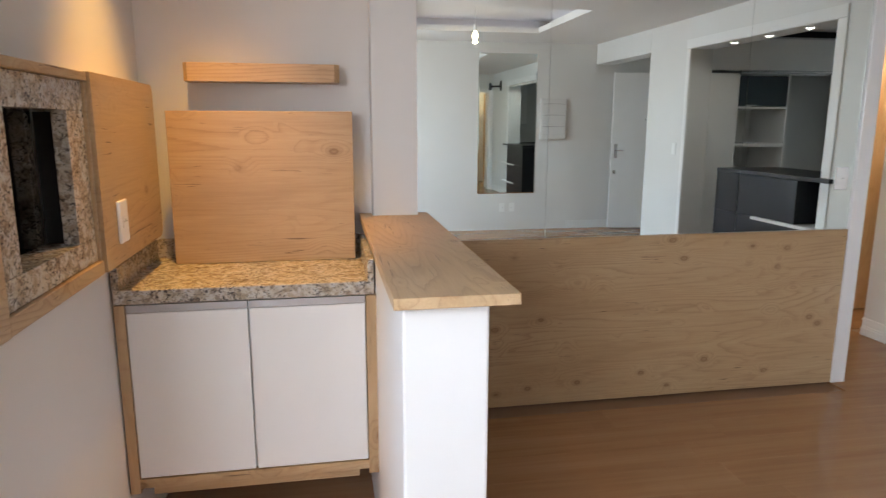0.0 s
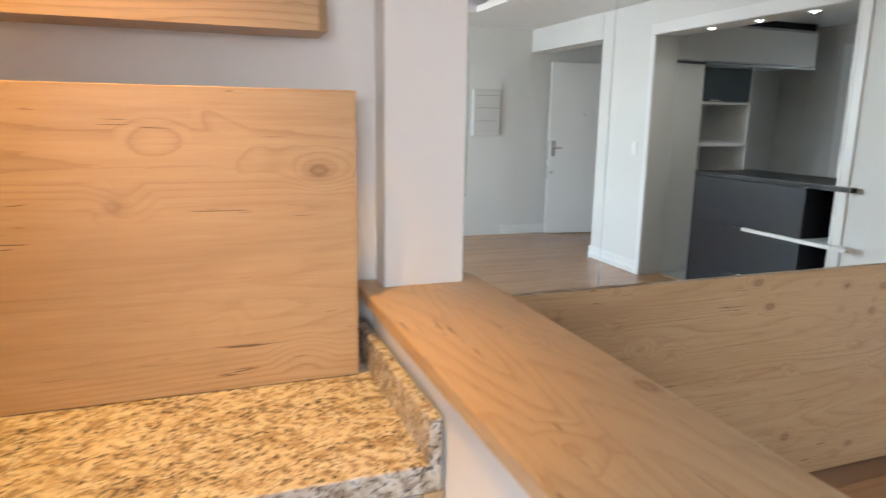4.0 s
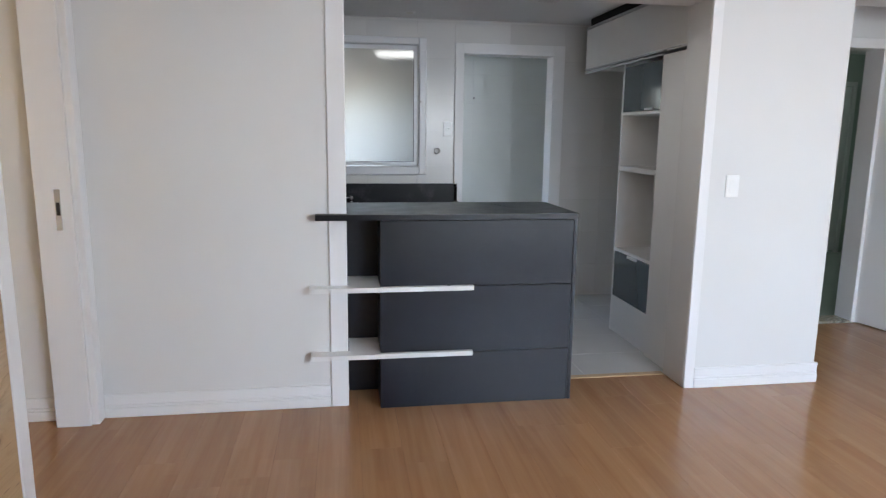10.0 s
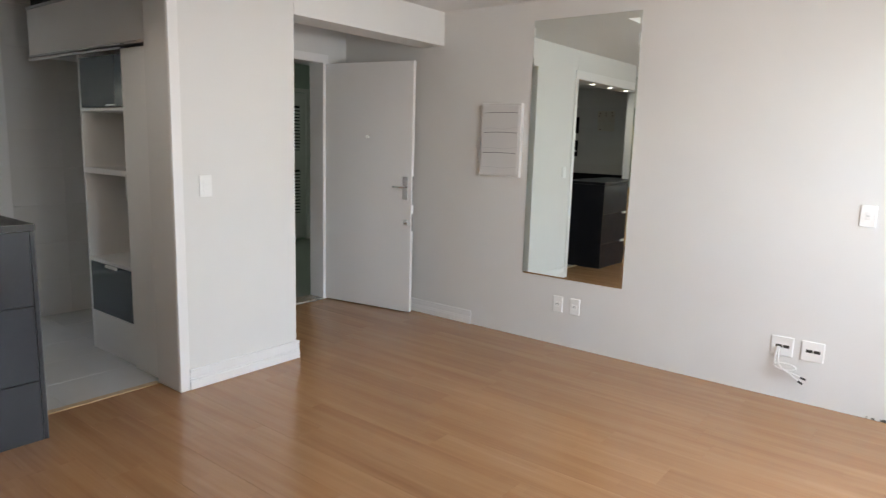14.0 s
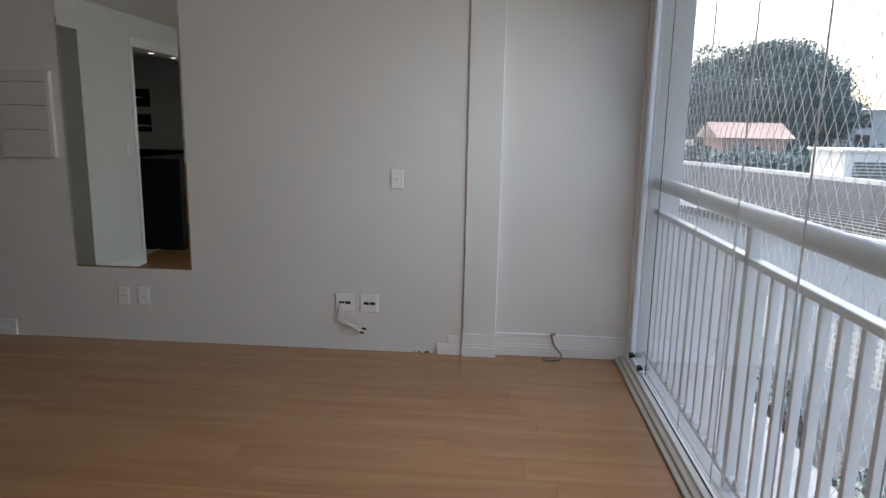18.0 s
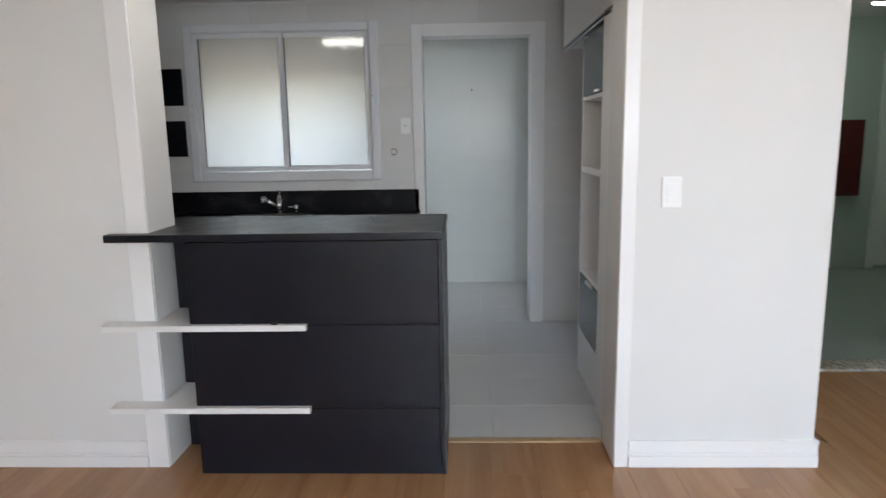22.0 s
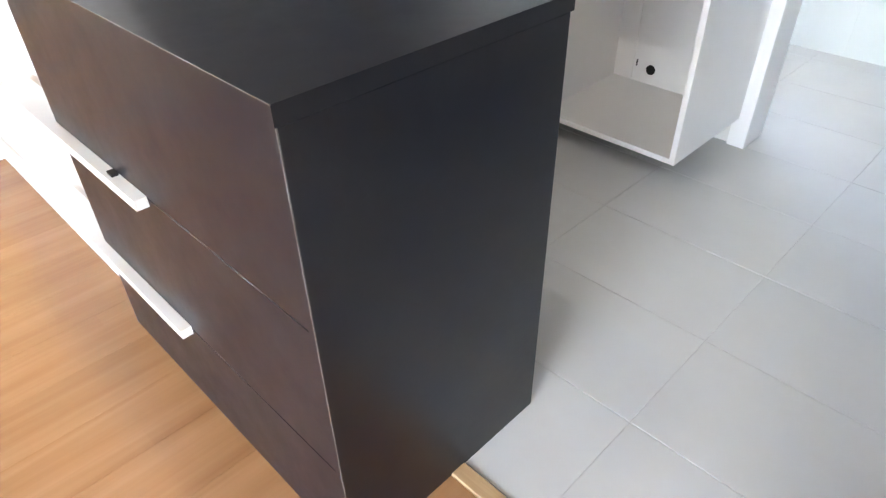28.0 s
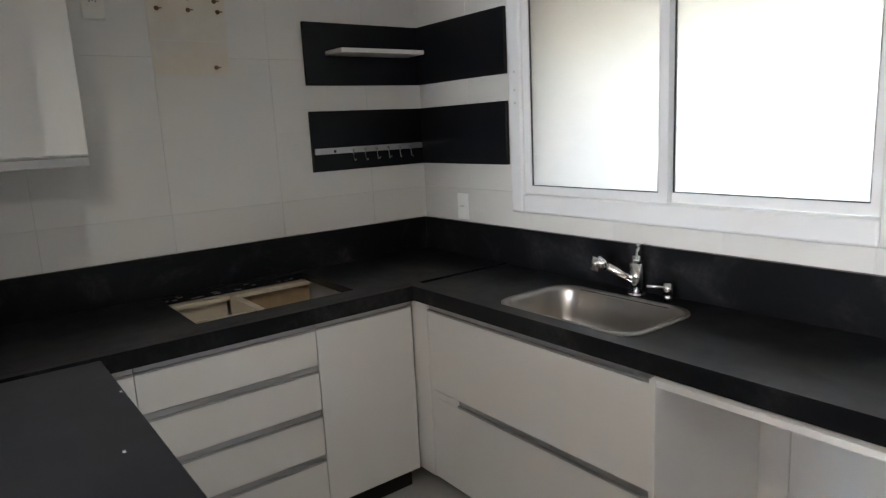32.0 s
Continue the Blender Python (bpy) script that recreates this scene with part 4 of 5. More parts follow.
def spot(name, x, y, z, lit, label):
    ob = thing(name, (x, y, z), label, "spotlight", "spots in the opening soffit" if lit else "")
    bm = bmesh.new()
    cyl(bm, (x, y, z - 0.006), (x, y, z), 0.043, 0.047, n=24)
    part("ring", bm, PLASTIC, ob)
    bm = bmesh.new()
    cyl(bm, (x, y, z - 0.009), (x, y, z - 0.006), 0.028, n=20)
    part("lens", bm, LED if lit else AGED_PLASTIC, ob)
    return ob


for y in (-2.60, -2.12, -1.65):
    spot("soffit_spot", 0.10, y, 2.15, True, "lit round led spot in the opening soffit")
spot("ceiling_spot", 1.95, -1.76, ZK, False, "unlit round spot in the kitchen ceiling")
cvn = thing("ceiling_vent", (1.27, -2.67, ZK), "small grey vent in the kitchen ceiling", "vent")
part("frame", boxes((1.2, 1.34, -2.74, -2.6, ZK - 0.006, ZK), bevel=0.002), SILVER_PAINT, cvn)
for k in range(5):
    part("slat", boxes((1.21, 1.33, -2.73 + k * 0.025, -2.718 + k * 0.025, ZK - 0.010, ZK - 0.0062)), SILVER_PAINT, cvn)

# ---- kitchen: island ----
isl = thing("kitchen_island", (0.22, -1.9, 0), "matt black breakfast island beside the wall end", "island")
part("carcass", boxes((-0.047, 0.505, -2.425, -1.425, 0.0, 0.995)), BLACK_LAM, isl)
for z0, z1 in ((0.0, 0.292), (0.295, 0.651), (0.654, 0.996)):
    part("front_panel", boxes((-0.066, -0.048, -2.424, -1.405, z0, z1), bevel=0.001), BLACK_LAM, isl)
part("end_panel", boxes((-0.068, 0.510, -2.444, -2.4255, 0.0, 0.998), bevel=0.001), BLACK_LAM, isl)
part("end_panel", boxes((-0.047, 0.51, -1.424, -1.406, 0.0, 0.998), bevel=0.001), BLACK_LAM, isl)
part("back_panel", boxes((0.2, 0.215, -1.4055, -1.245, 0.0, 0.996), (0.245, 0.505, -1.4055, -1.11, 0.0, 0.996)), BLACK_LAM, isl)
part("top", boxes((-0.072, 0.515, -2.447, -1.245, 1.0, 1.03), (-0.072, -0.018, -1.245, -1.085, 1.0, 1.03), (0.242, 0.515, -1.245, -1.10, 1.0, 1.03)), BLACK_LAM, isl)
for z in (0.659, 0.306):
    sh = part("shelf", boxes((-0.094, -0.0675, -1.888, -1.405, z - 0.024, z), (-0.094, 0.199, -1.405, -1.245, z - 0.024, z), (-0.094, -0.018, -1.245, -1.05, z - 0.024, z)), WHITE_LAM, isl, "white shelf board that wraps the wall end")
part("edge_band", boxes((-0.0692, -0.067, -2.4452, -2.4425, 0.0, 0.998)), EDGE, isl, "worn pale panel edge")
part("edge_band", boxes((-0.0730, -0.0712, -2.4475, -1.09, 1.0285, 1.0305)), EDGE, isl, "worn pale panel edge")
part("clip", boxes((-0.085, -0.07, -1.768, -1.745, 0.659, 0.666)), RUBBER, isl)
for x, y in ((0.51, -1.307), (0.465, -1.549), (0.505, -1.885)):
    cr = thing("paint_fleck", (x, y, 1.03), "tiny white paint fleck on the black top", "fleck", "flecks on the island top")
    part("chip", boxes((x - 0.002, x + 0.002, y - 0.004, y + 0.004, 1.0302, 1.031), bevel=0.0005), PLASTIC, cr)

marks = thing("scuff_marks", (0.38, -2.12, 1.03), "faint pale scuff marks on the black top", "scuff")
for x, y, a, l in ((0.285, -2.125, 0.5, 0.05), (0.33, -2.115, 0.3, 0.035), (0.385, -2.10, 0.45, 0.06), (0.43, -2.09, 0.4, 0.045), (0.40, -2.13, 0.6, 0.03), (0.31, -2.14, 0.2, 0.03)):
    bm = boxes((-l / 2, l / 2, -0.0025, 0.0025, 0, 0.0003))
    bmesh.ops.transform(bm, matrix=Matrix.Translation((x, y, 1.0302)) @ Matrix.Rotation(a, 4, "Z"), verts=bm.verts)
    part("scuff", bm, SCUFF, marks)

# ---- kitchen: worktop ----
def holed_slab(outer, inner, z0, z1):
    """A slab with one square hole."""
    def loop(e, z):
        return [(e[0], e[2], z), (e[1], e[2], z), (e[1], e[3], z), (e[0], e[3], z)]
    bm = bmesh.new()
    rings = [[bm.verts.new(p) for p in L] for L in (loop(outer, z0), loop(outer, z1), loop(inner, z1), loop(inner, z0))]
    for a, b_ in zip(rings, rings[1:] + rings[:1]):
        for k in range(4):
            bm.faces.new((a[k], a[(k + 1) % 4], b_[(k + 1) % 4], b_[k]))
    return bm


wt = thing("worktop", (1.9, -0.6, 0.82), "L-shaped black granite worktop with upstand", "worktop")
Z0, Z1 = 0.806, 0.862
HX0, HX1, HY0, HY1 = 0.90, 1.482, -0.385, 0.062
part("hob_slab", holed_slab((TH, XK - 0.001, -0.47, YN - 0.021), (HX0, HX1, HY0, HY1), 0.834, Z1), BLACK_STONE, wt)
part("front_edge", boxes((TH, 1.664, -0.51, -0.4705, Z0, Z1), bevel=0.001), BLACK_STONE, wt)
SX0, SX1, SY0, SY1 = 1.745, 2.06, -1.42, -0.90
part("sink_slab", holed_slab((1.7205, XK - 0.021, -2.1495, -0.4715), (SX0, SX1, SY0, SY1), Z0, Z1 - 0.008), BLACK_STONE, wt)
part("drip_edge", boxes((1.665, 1.72, -2.203, -0.4715, Z0, Z1), (1.72, XK - 0.021, -2.203, -2.15, Z0, Z1)), BLACK_STONE, wt)
part("upstand", boxes((TH, XK - 0.02, YN - 0.02, YN, Z1 - 0.01, 1.015), bevel=0.001), BLACK_STONE, wt)
part("upstand", boxes((XK - 0.02, XK, -2.197, YN, Z1 - 0.01, 1.015), bevel=0.001), BLACK_STONE, wt)
hb = thing("hob_cutout", (1.18, -0.18, 0.75), "empty hob hole showing raw cabinet rails", "hob cutout")
part("rail", boxes((0.86, 1.53, -0.42, -0.386, 0.806, 0.832)), CREAM, hb)
part("rail", boxes((0.86, 1.53, 0.02, 0.055, 0.816, 0.832)), CREAM, hb)
part("divider", boxes((1.15, 1.18, -0.386, 0.019, 0.70, 0.831)), CREAM, hb)
part("drawer_floor", boxes((0.88, 1.149, -0.386, 0.056, 0.725, 0.74)), CHIPBOARD, hb)
part("drawer_back", boxes((0.88, 1.149, -0.16, -0.145, 0.74, 0.802)), CREAM, hb)
part("shelf_board", boxes((1.1805, 1.51, -0.386, 0.056, 0.715, 0.73)), CHIPBOARD, hb, "raw brown chipboard")
part("back_board", boxes((1.1805, 1.51, 0.0565, 0.066, 0.62, 0.832)), CHIPBOARD, hb, "raw brown chipboard")
part("back_board", boxes((0.88, 1.149, 0.0565, 0.066, 0.62, 0.832)), CREAM, hb)
crumbs = random.Random(8)
for k in range(16):
    a, c = crumbs.uniform(HX0 + 0.01, HX1 - 0.03), crumbs.uniform(0.004, 0.03)
    zc = crumbs.uniform(0.838, 0.858)
    part("sealant_crumb", boxes((a, a + c, HY1 - 0.005, HY1 - 0.0005, zc, zc + crumbs.uniform(0.002, 0.005)), bevel=0.001), CRUMB, hb, "crumbling grey sealant")


def rrect(cx, cy, w, h, r, z, n=6):
    out = []
    for sx, sy, a0 in ((1, 1, 0), (-1, 1, 90), (-1, -1, 180), (1, -1, 270)):
        for k in range(n + 1):
            a = radians(a0 + 90 * k / n)
            out.append((cx + sx * (w / 2 - r) + r * math.cos(a), cy + sy * (h / 2 - r) + r * math.sin(a), z))
    return out


def loft(loops, close=True):
    bm = bmesh.new()
    rows = [[bm.verts.new(p) for p in L] for L in loops]
    for a, b_ in zip(rows, rows[1:]):
        for k in range(len(a)):
            bm.faces.new((a[k], a[(k + 1) % len(a)], b_[(k + 1) % len(a)], b_[k]))
    if close:
        bm.faces.new(rows[-1])
    return bm


sk = thing("sink", (1.93, -1.175, 0.72), "rounded stainless steel inset sink", "sink")
cx, cy = (SX0 + SX1) / 2, (SY0 + SY1) / 2
z = Z1 - 0.008
part("bowl", loft([rrect(cx, cy, 0.362, 0.562, 0.09, z + 0.0005), rrect(cx, cy, 0.36, 0.56, 0.09, z + 0.005), rrect(cx, cy, 0.32, 0.52, 0.085, z + 0.004), rrect(cx, cy, 0.308, 0.508, 0.08, z - 0.01), rrect(cx, cy, 0.29, 0.49, 0.075, z - 0.10), rrect(cx, cy, 0.27, 0.47, 0.07, z - 0.135), rrect(cx, cy, 0.20, 0.40, 0.06, z - 0.145)]), STEEL, sk, smooth=True)
bm = bmesh.new()
cyl(bm, (cx, cy, z - 0.144), (cx, cy, z - 0.140), 0.045, n=24)
part("drain", bm, CHROME, sk)
tp = thing("tap", (2.123, -1.173, Z1), "chrome single-lever kitchen tap with angled spout", "tap")
bm = bmesh.new()
cyl(bm, (2.123, -1.173, 0.854), (2.123, -1.173, 0.862), 0.028, n=24)
cyl(bm, (2.123, -1.173, 0.862), (2.123, -1.173, 0.965), 0.019, 0.022, n=24)
cyl(bm, (2.123, -1.173, 0.965), (2.123, -1.173, 0.99), 0.022, 0.012, n=24)
part("body", bm, CHROME, tp, smooth=True)
bm = bmesh.new()
cyl(bm, (2.123, -1.173, 0.90), (2.046, -1.100, 0.962), 0.0125, n=16)
part("spout", bm, CHROME, tp, smooth=True)
bm = bmesh.new()
cyl(bm, (2.052, -1.106, 0.957), (2.028, -1.083, 0.977), 0.016, 0.019, n=16)
cyl(bm, (2.032, -1.087, 0.986), (2.022, -1.077, 0.945), 0.019, 0.015, n=16)
part("spray_head", bm, CHROME, tp, smooth=True)
bm = bmesh.new()
cyl(bm, (2.123, -1.173, 0.99), (2.128, -1.178, 1.02), 0.006, 0.005, n=10)
cyl(bm, (2.128, -1.178, 1.02), (2.130, -1.173, 1.03), 0.009, 0.007, n=10)
part("lever", bm, CHROME, tp, smooth=True)
sd = thing("soap_dispenser", (2.120, -1.297, Z1), "small chrome soap dispenser beside the tap", "dispenser")
bm = bmesh.new()
cyl(bm, (2.120, -1.297, 0.854), (2.120, -1.297, 0.88), 0.012, n=16)
cyl(bm, (2.120, -1.297, 0.88), (2.120, -1.297, 0.917), 0.017, 0.015, n=16)
part("pump", bm, CHROME, sd, smooth=True)
bm = bmesh.new()
cyl(bm, (2.120, -1.297, 0.902), (2.075, -1.247, 0.906), 0.005, n=10)
part("nozzle", bm, CHROME, sd, smooth=True)

# ---- kitchen: base cabinets ----
YF = -0.478


def north_unit(name, x0, x1, fronts, label):
    ob = thing(name, ((x0 + x1) / 2, -0.2, 0), label, "cabinet", "base cabinets")
    hob = name == "drawer_unit"
    part("carcass", boxes((x0, x0 + 0.016, YF + 0.02, YN, 0.1, 0.71), (x1 - 0.016, x1, YF + 0.02, YN, 0.1, 0.71), (x0 + 0.016, x1 - 0.016, YF + 0.02, YN, 0.1, 0.116), (x0 + 0.016, x1 - 0.016, YN - 0.012, YN, 0.116, 0.6)) if hob else boxes((x0, x1, YF + 0.02, YN, 0.1, 0.71)), WHITE_LAM, ob)
    # set-back plinth board in plain flat black
    part("plinth", boxes((x0, x1, YF + 0.07, YF + 0.085, 0.0, 0.1)), FLAT_BLACK, ob)
    for z0, z1, nm in fronts:
        f = part(nm, boxes((x0 + 0.0015, x1 - 0.0015, YF, YF + 0.018, z0, z1), bevel=0.001), WHITE_LAM, ob)
        part("pull_profile", boxes((x0 + 0.0015, x1 - 0.0015, YF + 0.008, YF + 0.018, z1 + 0.001, z1 + 0.026), (x0 + 0.0015, x1 - 0.0015, YF - 0.002, YF + 0.008, z1 + 0.001, z1 + 0.007)), ALU, f, "aluminium pull profile")
    return ob


north_unit("corner_unit", 0.25, 0.68, [(0.105, 0.772, "door")], "white base cabinet with plain door")
north_unit("drawer_unit", 0.68, 1.268, [(0.105, 0.281, "drawer_front"), (0.311, 0.452, "drawer_front"), (0.482, 0.618, "drawer_front"), (0.648, 0.772, "drawer_front")], "white unit of four drawers with aluminium pulls")
north_unit("door_unit", 1.268, 1.672, [(0.105, 0.772, "door")], "white base cabinet with one plain door")
XF = 1.682
su = thing("sink_unit", (1.94, -1.07, 0), "white sink cabinet with two wide drawers", "cabinet", "base cabinets")
part("carcass", boxes((XF + 0.02, XK, -1.558, -0.49, 0.1, 0.70), (XF + 0.02, XF + 0.036, -1.558, -0.49, 0.70, 0.80)), WHITE_LAM, su)
part("filler", boxes((XF, XF + 0.02, -0.565, -0.462, 0.1, 0.80), bevel=0.001), WHITE_LAM, su)
# sink plinth, same flat black, set further back
part("plinth", boxes((XF + 0.22, XF + 0.235, -1.558, -0.41, 0.0, 0.1)), FLAT_BLACK, su)
for z0, z1, ya in ((0.105, 0.437, -0.728), (0.467, 0.772, -0.57)):
    f = part("drawer_front", boxes((XF, XF + 0.018, -1.556, -0.568, z0, z1), bevel=0.001), WHITE_LAM, su)
    part("pull_profile", boxes((XF + 0.008, XF + 0.018, -1.556, ya, z1 + 0.001, z1 + 0.028), (XF - 0.002, XF + 0.008, -1.556, ya, z1 + 0.001, z1 + 0.008)), ALU, f, "aluminium pull profile")
part("front_strip", boxes((XF, XF + 0.018, -0.726, -0.568, 0.438, 0.466)), WHITE_LAM, su)
ob_ = thing("open_appliance_unit", (1.92, -1.89, 0.13), "empty white open cabinet for an appliance", "cabinet", "base cabinets")
part("side_panel", boxes((1.645, XK, -1.578, -1.56, 0.125, 0.803), bevel=0.001), WHITE_LAM, ob_)
part("side_panel", boxes((1.645, XK, -2.190, -2.168, 0.125, 0.803), bevel=0.001), WHITE_LAM, ob_)
part("bottom_panel", boxes((1.645, XK, -2.168, -1.578, 0.125, 0.147), bevel=0.001), WHITE_LAM, ob_)
part("top_rail", boxes((1.647, 1.72, -2.168, -1.578, 0.785, 0.803), bevel=0.001), WHITE_LAM, ob_)
part("back_panel", boxes((XK - 0.012, XK - 0.002, -1.668, -1.578, 0.147, 0.80), (XK - 0.012, XK - 0.002, -2.168, -1.671, 0.147, 0.80)), WHITE_LAM, ob_)
bm = bmesh.new()
cyl(bm, (XK - 0.0145, -1.758, 0.213), (XK - 0.0122, -1.758, 0.213), 0.022, n=20)
part("pipe_hole", bm, FLAT_BLACK, ob_, "round dark pipe hole")
part("slot", boxes((XK - 0.014, XK - 0.0122, -1.69, -1.684, 0.215, 0.245)), DARK, ob_)

# ---- kitchen: walls ----
for nm, z0, z1 in (("upper_backing_board", 1.645, 1.905), ("lower_backing_board", 1.278, 1.537)):
    o = thing(nm, (2.1, 0.0, z0), "black corner board fixed to the tiles", "board", "black corner boards")
    part("long_board", boxes((1.604, XK - 0.001, YN - 0.018, YN - 0.001, z0, z1), bevel=0.001), BLACK_GLOSS, o)
    part("short_board", boxes((XK - 0.018, XK - 0.001, -0.495, YN - 0.0185, z0, z1), bevel=0.001), BLACK_GLOSS, o)
    if z0 > 1.6:
        part("ledge", boxes((1.70, 2.12, -0.04, YN - 0.019, 1.768, 1.786), bevel=0.001), WHITE_LAM, o, "white ledge board")
    else:
        part("rail", boxes((1.612, XK - 0.02, YN - 0.026, YN - 0.0185, 1.352, 1.378), bevel=0.001), ALU, o, "aluminium utensil rail")
        part("rail_stop", boxes((1.70, 1.712, YN - 0.0275, YN - 0.0258, 1.357, 1.368)), DARK, o)
        for k in range(6):
            bm = bmesh.new()
            x = 1.79 + 0.062 * k
            cyl(bm, (x, YN - 0.026, 1.365), (x, YN - 0.04, 1.365), 0.004, n=8)
            cyl(bm, (x, YN - 0.04, 1.367), (x, YN - 0.045, 1.318), 0.003, n=8)
            cyl(bm, (x, YN - 0.045, 1.318), (x, YN - 0.062, 1.325), 0.003, n=8)
            part("hook", bm, CHROME, o)
cs = thing("corner_shelf", (1.95, 0.0, 2.1), "thin white shelf high in the kitchen corner", "shelf")
part("board", boxes((1.62, XK - 0.001, -0.18, YN - 0.001, 2.06, 2.08), bevel=0.001), WHITE_LAM, cs)
wc = thing("wall_cabinet", (0.47, -0.04, 1.4), "white wall cabinet over the hob side", "cabinet")
part("carcass", boxes((TH + 0.002, 0.695, -0.178, YN, 1.41, ZK - 0.002), bevel=0.001), WHITE_LAM, wc)
part("door", boxes((TH + 0.004, 0.694, -0.198, -0.18, 1.417, ZK - 0.006), bevel=0.001), WHITE_LAM, wc)
part("light_rail", boxes((TH + 0.004, 0.694, -0.196, -0.12, 1.382, 1.4095), bevel=0.001), ALU, wc, "aluminium grip rail")
plate("kitchen_socket", (0.825, YN, 1.93), "-y", "yellowed socket plate beside the wall cabinet", material=AGED_PLASTIC)
plate("kitchen_socket", (XK, -2.108, 1.473), "-x", "white socket plate beside the laundry door")
plate("kitchen_socket", (XK, -0.178, 1.083), "-x", "white socket plate over the upstand")
pr = thing("pipe_rosette", (XK, -2.018, 1.29), "small open chrome pipe ring on the tiles", "pipe ring")
bm = bmesh.new()
for k in range(16):
    a, b_ = radians(20 + k * 20), radians(40 + k * 20)
    cyl(bm, (XK - 0.008, -2.018 + 0.022 * math.cos(a), 1.29 + 0.022 * math.sin(a)), (XK - 0.008, -2.018 + 0.022 * math.cos(b_), 1.29 + 0.022 * math.sin(b_)), 0.005, n=8)
part("ring", bm, CHROME, pr)
bm = bmesh.new()
cyl(bm, (XK - 0.005, -2.018, 1.29), (XK - 0.001, -2.018, 1.29), 0.017, n=16)
part("stub", bm, WALL_GROUT, pr)
st = thing("rust_patch", (1.14, YN, 1.69), "rust-stained patch with old screws from a removed heater", "stain")
part("stained_tile", boxes((1.0, 1.29, YN - 0.0012, YN - 0.0003, 1.813, 2.0)), STAIN, st)
part("stained_tile", boxes((1.0, 1.283, YN - 0.0012, YN - 0.0003, 1.686, 1.809)), STAIN, st)
for x, zz in ((1.036, 1.923), (1.149, 1.923), (1.26, 1.922), (1.233, 1.715), (1.05, 1.972), (1.15, 1.966), (1.25, 1.96)):
    bm = bmesh.new()
    cyl(bm, (x, YN - 0.001, zz), (x, YN - 0.012, zz), 0.009, 0.005, n=10)
    cyl(bm, (x, YN - 0.010, zz), (x + 0.014, YN - 0.016, zz - 0.001), 0.0022, n=6)
    part("screw", bm, RUST, st)

# ---- kitchen: window ----
win = tagged(new("window_1"), "white aluminium sliding window with frosted panes", "window", kind="structure")
x0 = XK - 0.03
for e in ((x0, XK + 0.10, -1.925, -1.862, 1.087, 2.205), (x0, XK + 0.10, -0.592, -0.525, 1.087, 2.205), (x0, XK + 0.10, -1.862, -0.592, 2.145, 2.205), (x0, XK + 0.10, -1.862, -0.592, 1.087, 1.162)):
    part("window_frame", boxes(e, bevel=0.01, segs=3), WHITE_ALU, win)
for xo, y0, y1 in ((XK + 0.012, -1.860, -1.21), (XK - 0.014, -1.245, -0.594)):
    sh = part("sash", boxes((xo, xo + 0.024, y0, y0 + 0.035, 1.164, 2.143), (xo, xo + 0.024, y1 - 0.035, y1, 1.164, 2.143), (xo, xo + 0.024, y0 + 0.035, y1 - 0.035, 1.164, 1.196), (xo, xo + 0.024, y0 + 0.035, y1 - 0.035, 2.11, 2.143)), WHITE_ALU, win)
    g = part("pane", boxes((xo + 0.010, xo + 0.014, y0 + 0.033, y1 - 0.033, 1.194, 2.112)), FROST, sh)
    g.visible_shadow = False
    part("gasket", boxes((xo + 0.004, xo + 0.0095, y0 + 0.035, y0 + 0.039, 1.196, 2.11), (xo + 0.004, xo + 0.0095, y1 - 0.039, y1 - 0.035, 1.196, 2.11), (xo + 0.004, xo + 0.0095, y0 + 0.039, y1 - 0.039, 1.196, 1.199)), RUBBER, sh)
part("latch", boxes((x0 - 0.010, x0, -1.882, -1.866, 1.60, 1.70), bevel=0.003), WHITE_ALU, win)
part("latch_mark", boxes((x0 - 0.0112, x0 - 0.0098, -1.879, -1.869, 1.685, 1.693)), RED, win)
for zz in (1.52, 1.57, 1.64):
    part("screw_cap", boxes((x0 - 0.002, x0 + 0.001, -0.566, -0.558, zz, zz + 0.008)), GROUT, win)

# ---- kitchen: tall cabinets ----
YT = -3.20
tw = thing("tall_cabinet", (0.88, -3.5, 0), "tall white shelf cabinet with dark flap and drawer", "cabinet")
part("filler_panel", boxes((TH + 0.002, 0.575, YT - 0.004, YT + 0.014, 0.0, 1.925), bevel=0.001), WHITE_LAM, tw)
part("side_panel", boxes((0.577, 0.595, -3.80, YT, 0.0, 1.925), bevel=0.001), WHITE_LAM, tw)
part("side_panel", boxes((1.155, 1.175, -3.80, YT, 0.0, 1.925), bevel=0.001), WHITE_LAM, tw)
part("back_panel", boxes((0.595, 1.155, -3.80, -3.79, 0.06, 1.925)), WHITE_LAM, tw)
for zz, t, nm in ((1.575, 0.02, "shelf"), (1.185, 0.035, "shelf"), (0.605, 0.022, "shelf"), (0.245, 0.02, "shelf")):
    part(nm, boxes((0.595, 1.155, -3.79, YT - 0.002, zz, zz + t), bevel=0.001), WHITE_LAM, tw)
part("base_panel", boxes((0.595, 1.155, YT - 0.02, YT - 0.004, 0.0, 0.244)), WHITE_LAM, tw)
fl_ = part("flap", boxes((0.6, 1.15, YT - 0.018, YT, 1.60, 1.905), bevel=0.001), GRAPHITE, tw, "dark glossy flap door")
part("grip", boxes((0.68, 0.80, YT, YT + 0.012, 1.603, 1.614)), ALU, fl_)
dw = part("drawer_front", boxes((0.6, 1.15, YT - 0.018, YT, 0.27, 0.60), bevel=0.001), GRAPHITE, tw, "dark glossy drawer front")
part("grip", boxes((0.78, 0.92, YT, YT + 0.014, 0.586, 0.604), bevel=0.002), PLASTIC, dw)
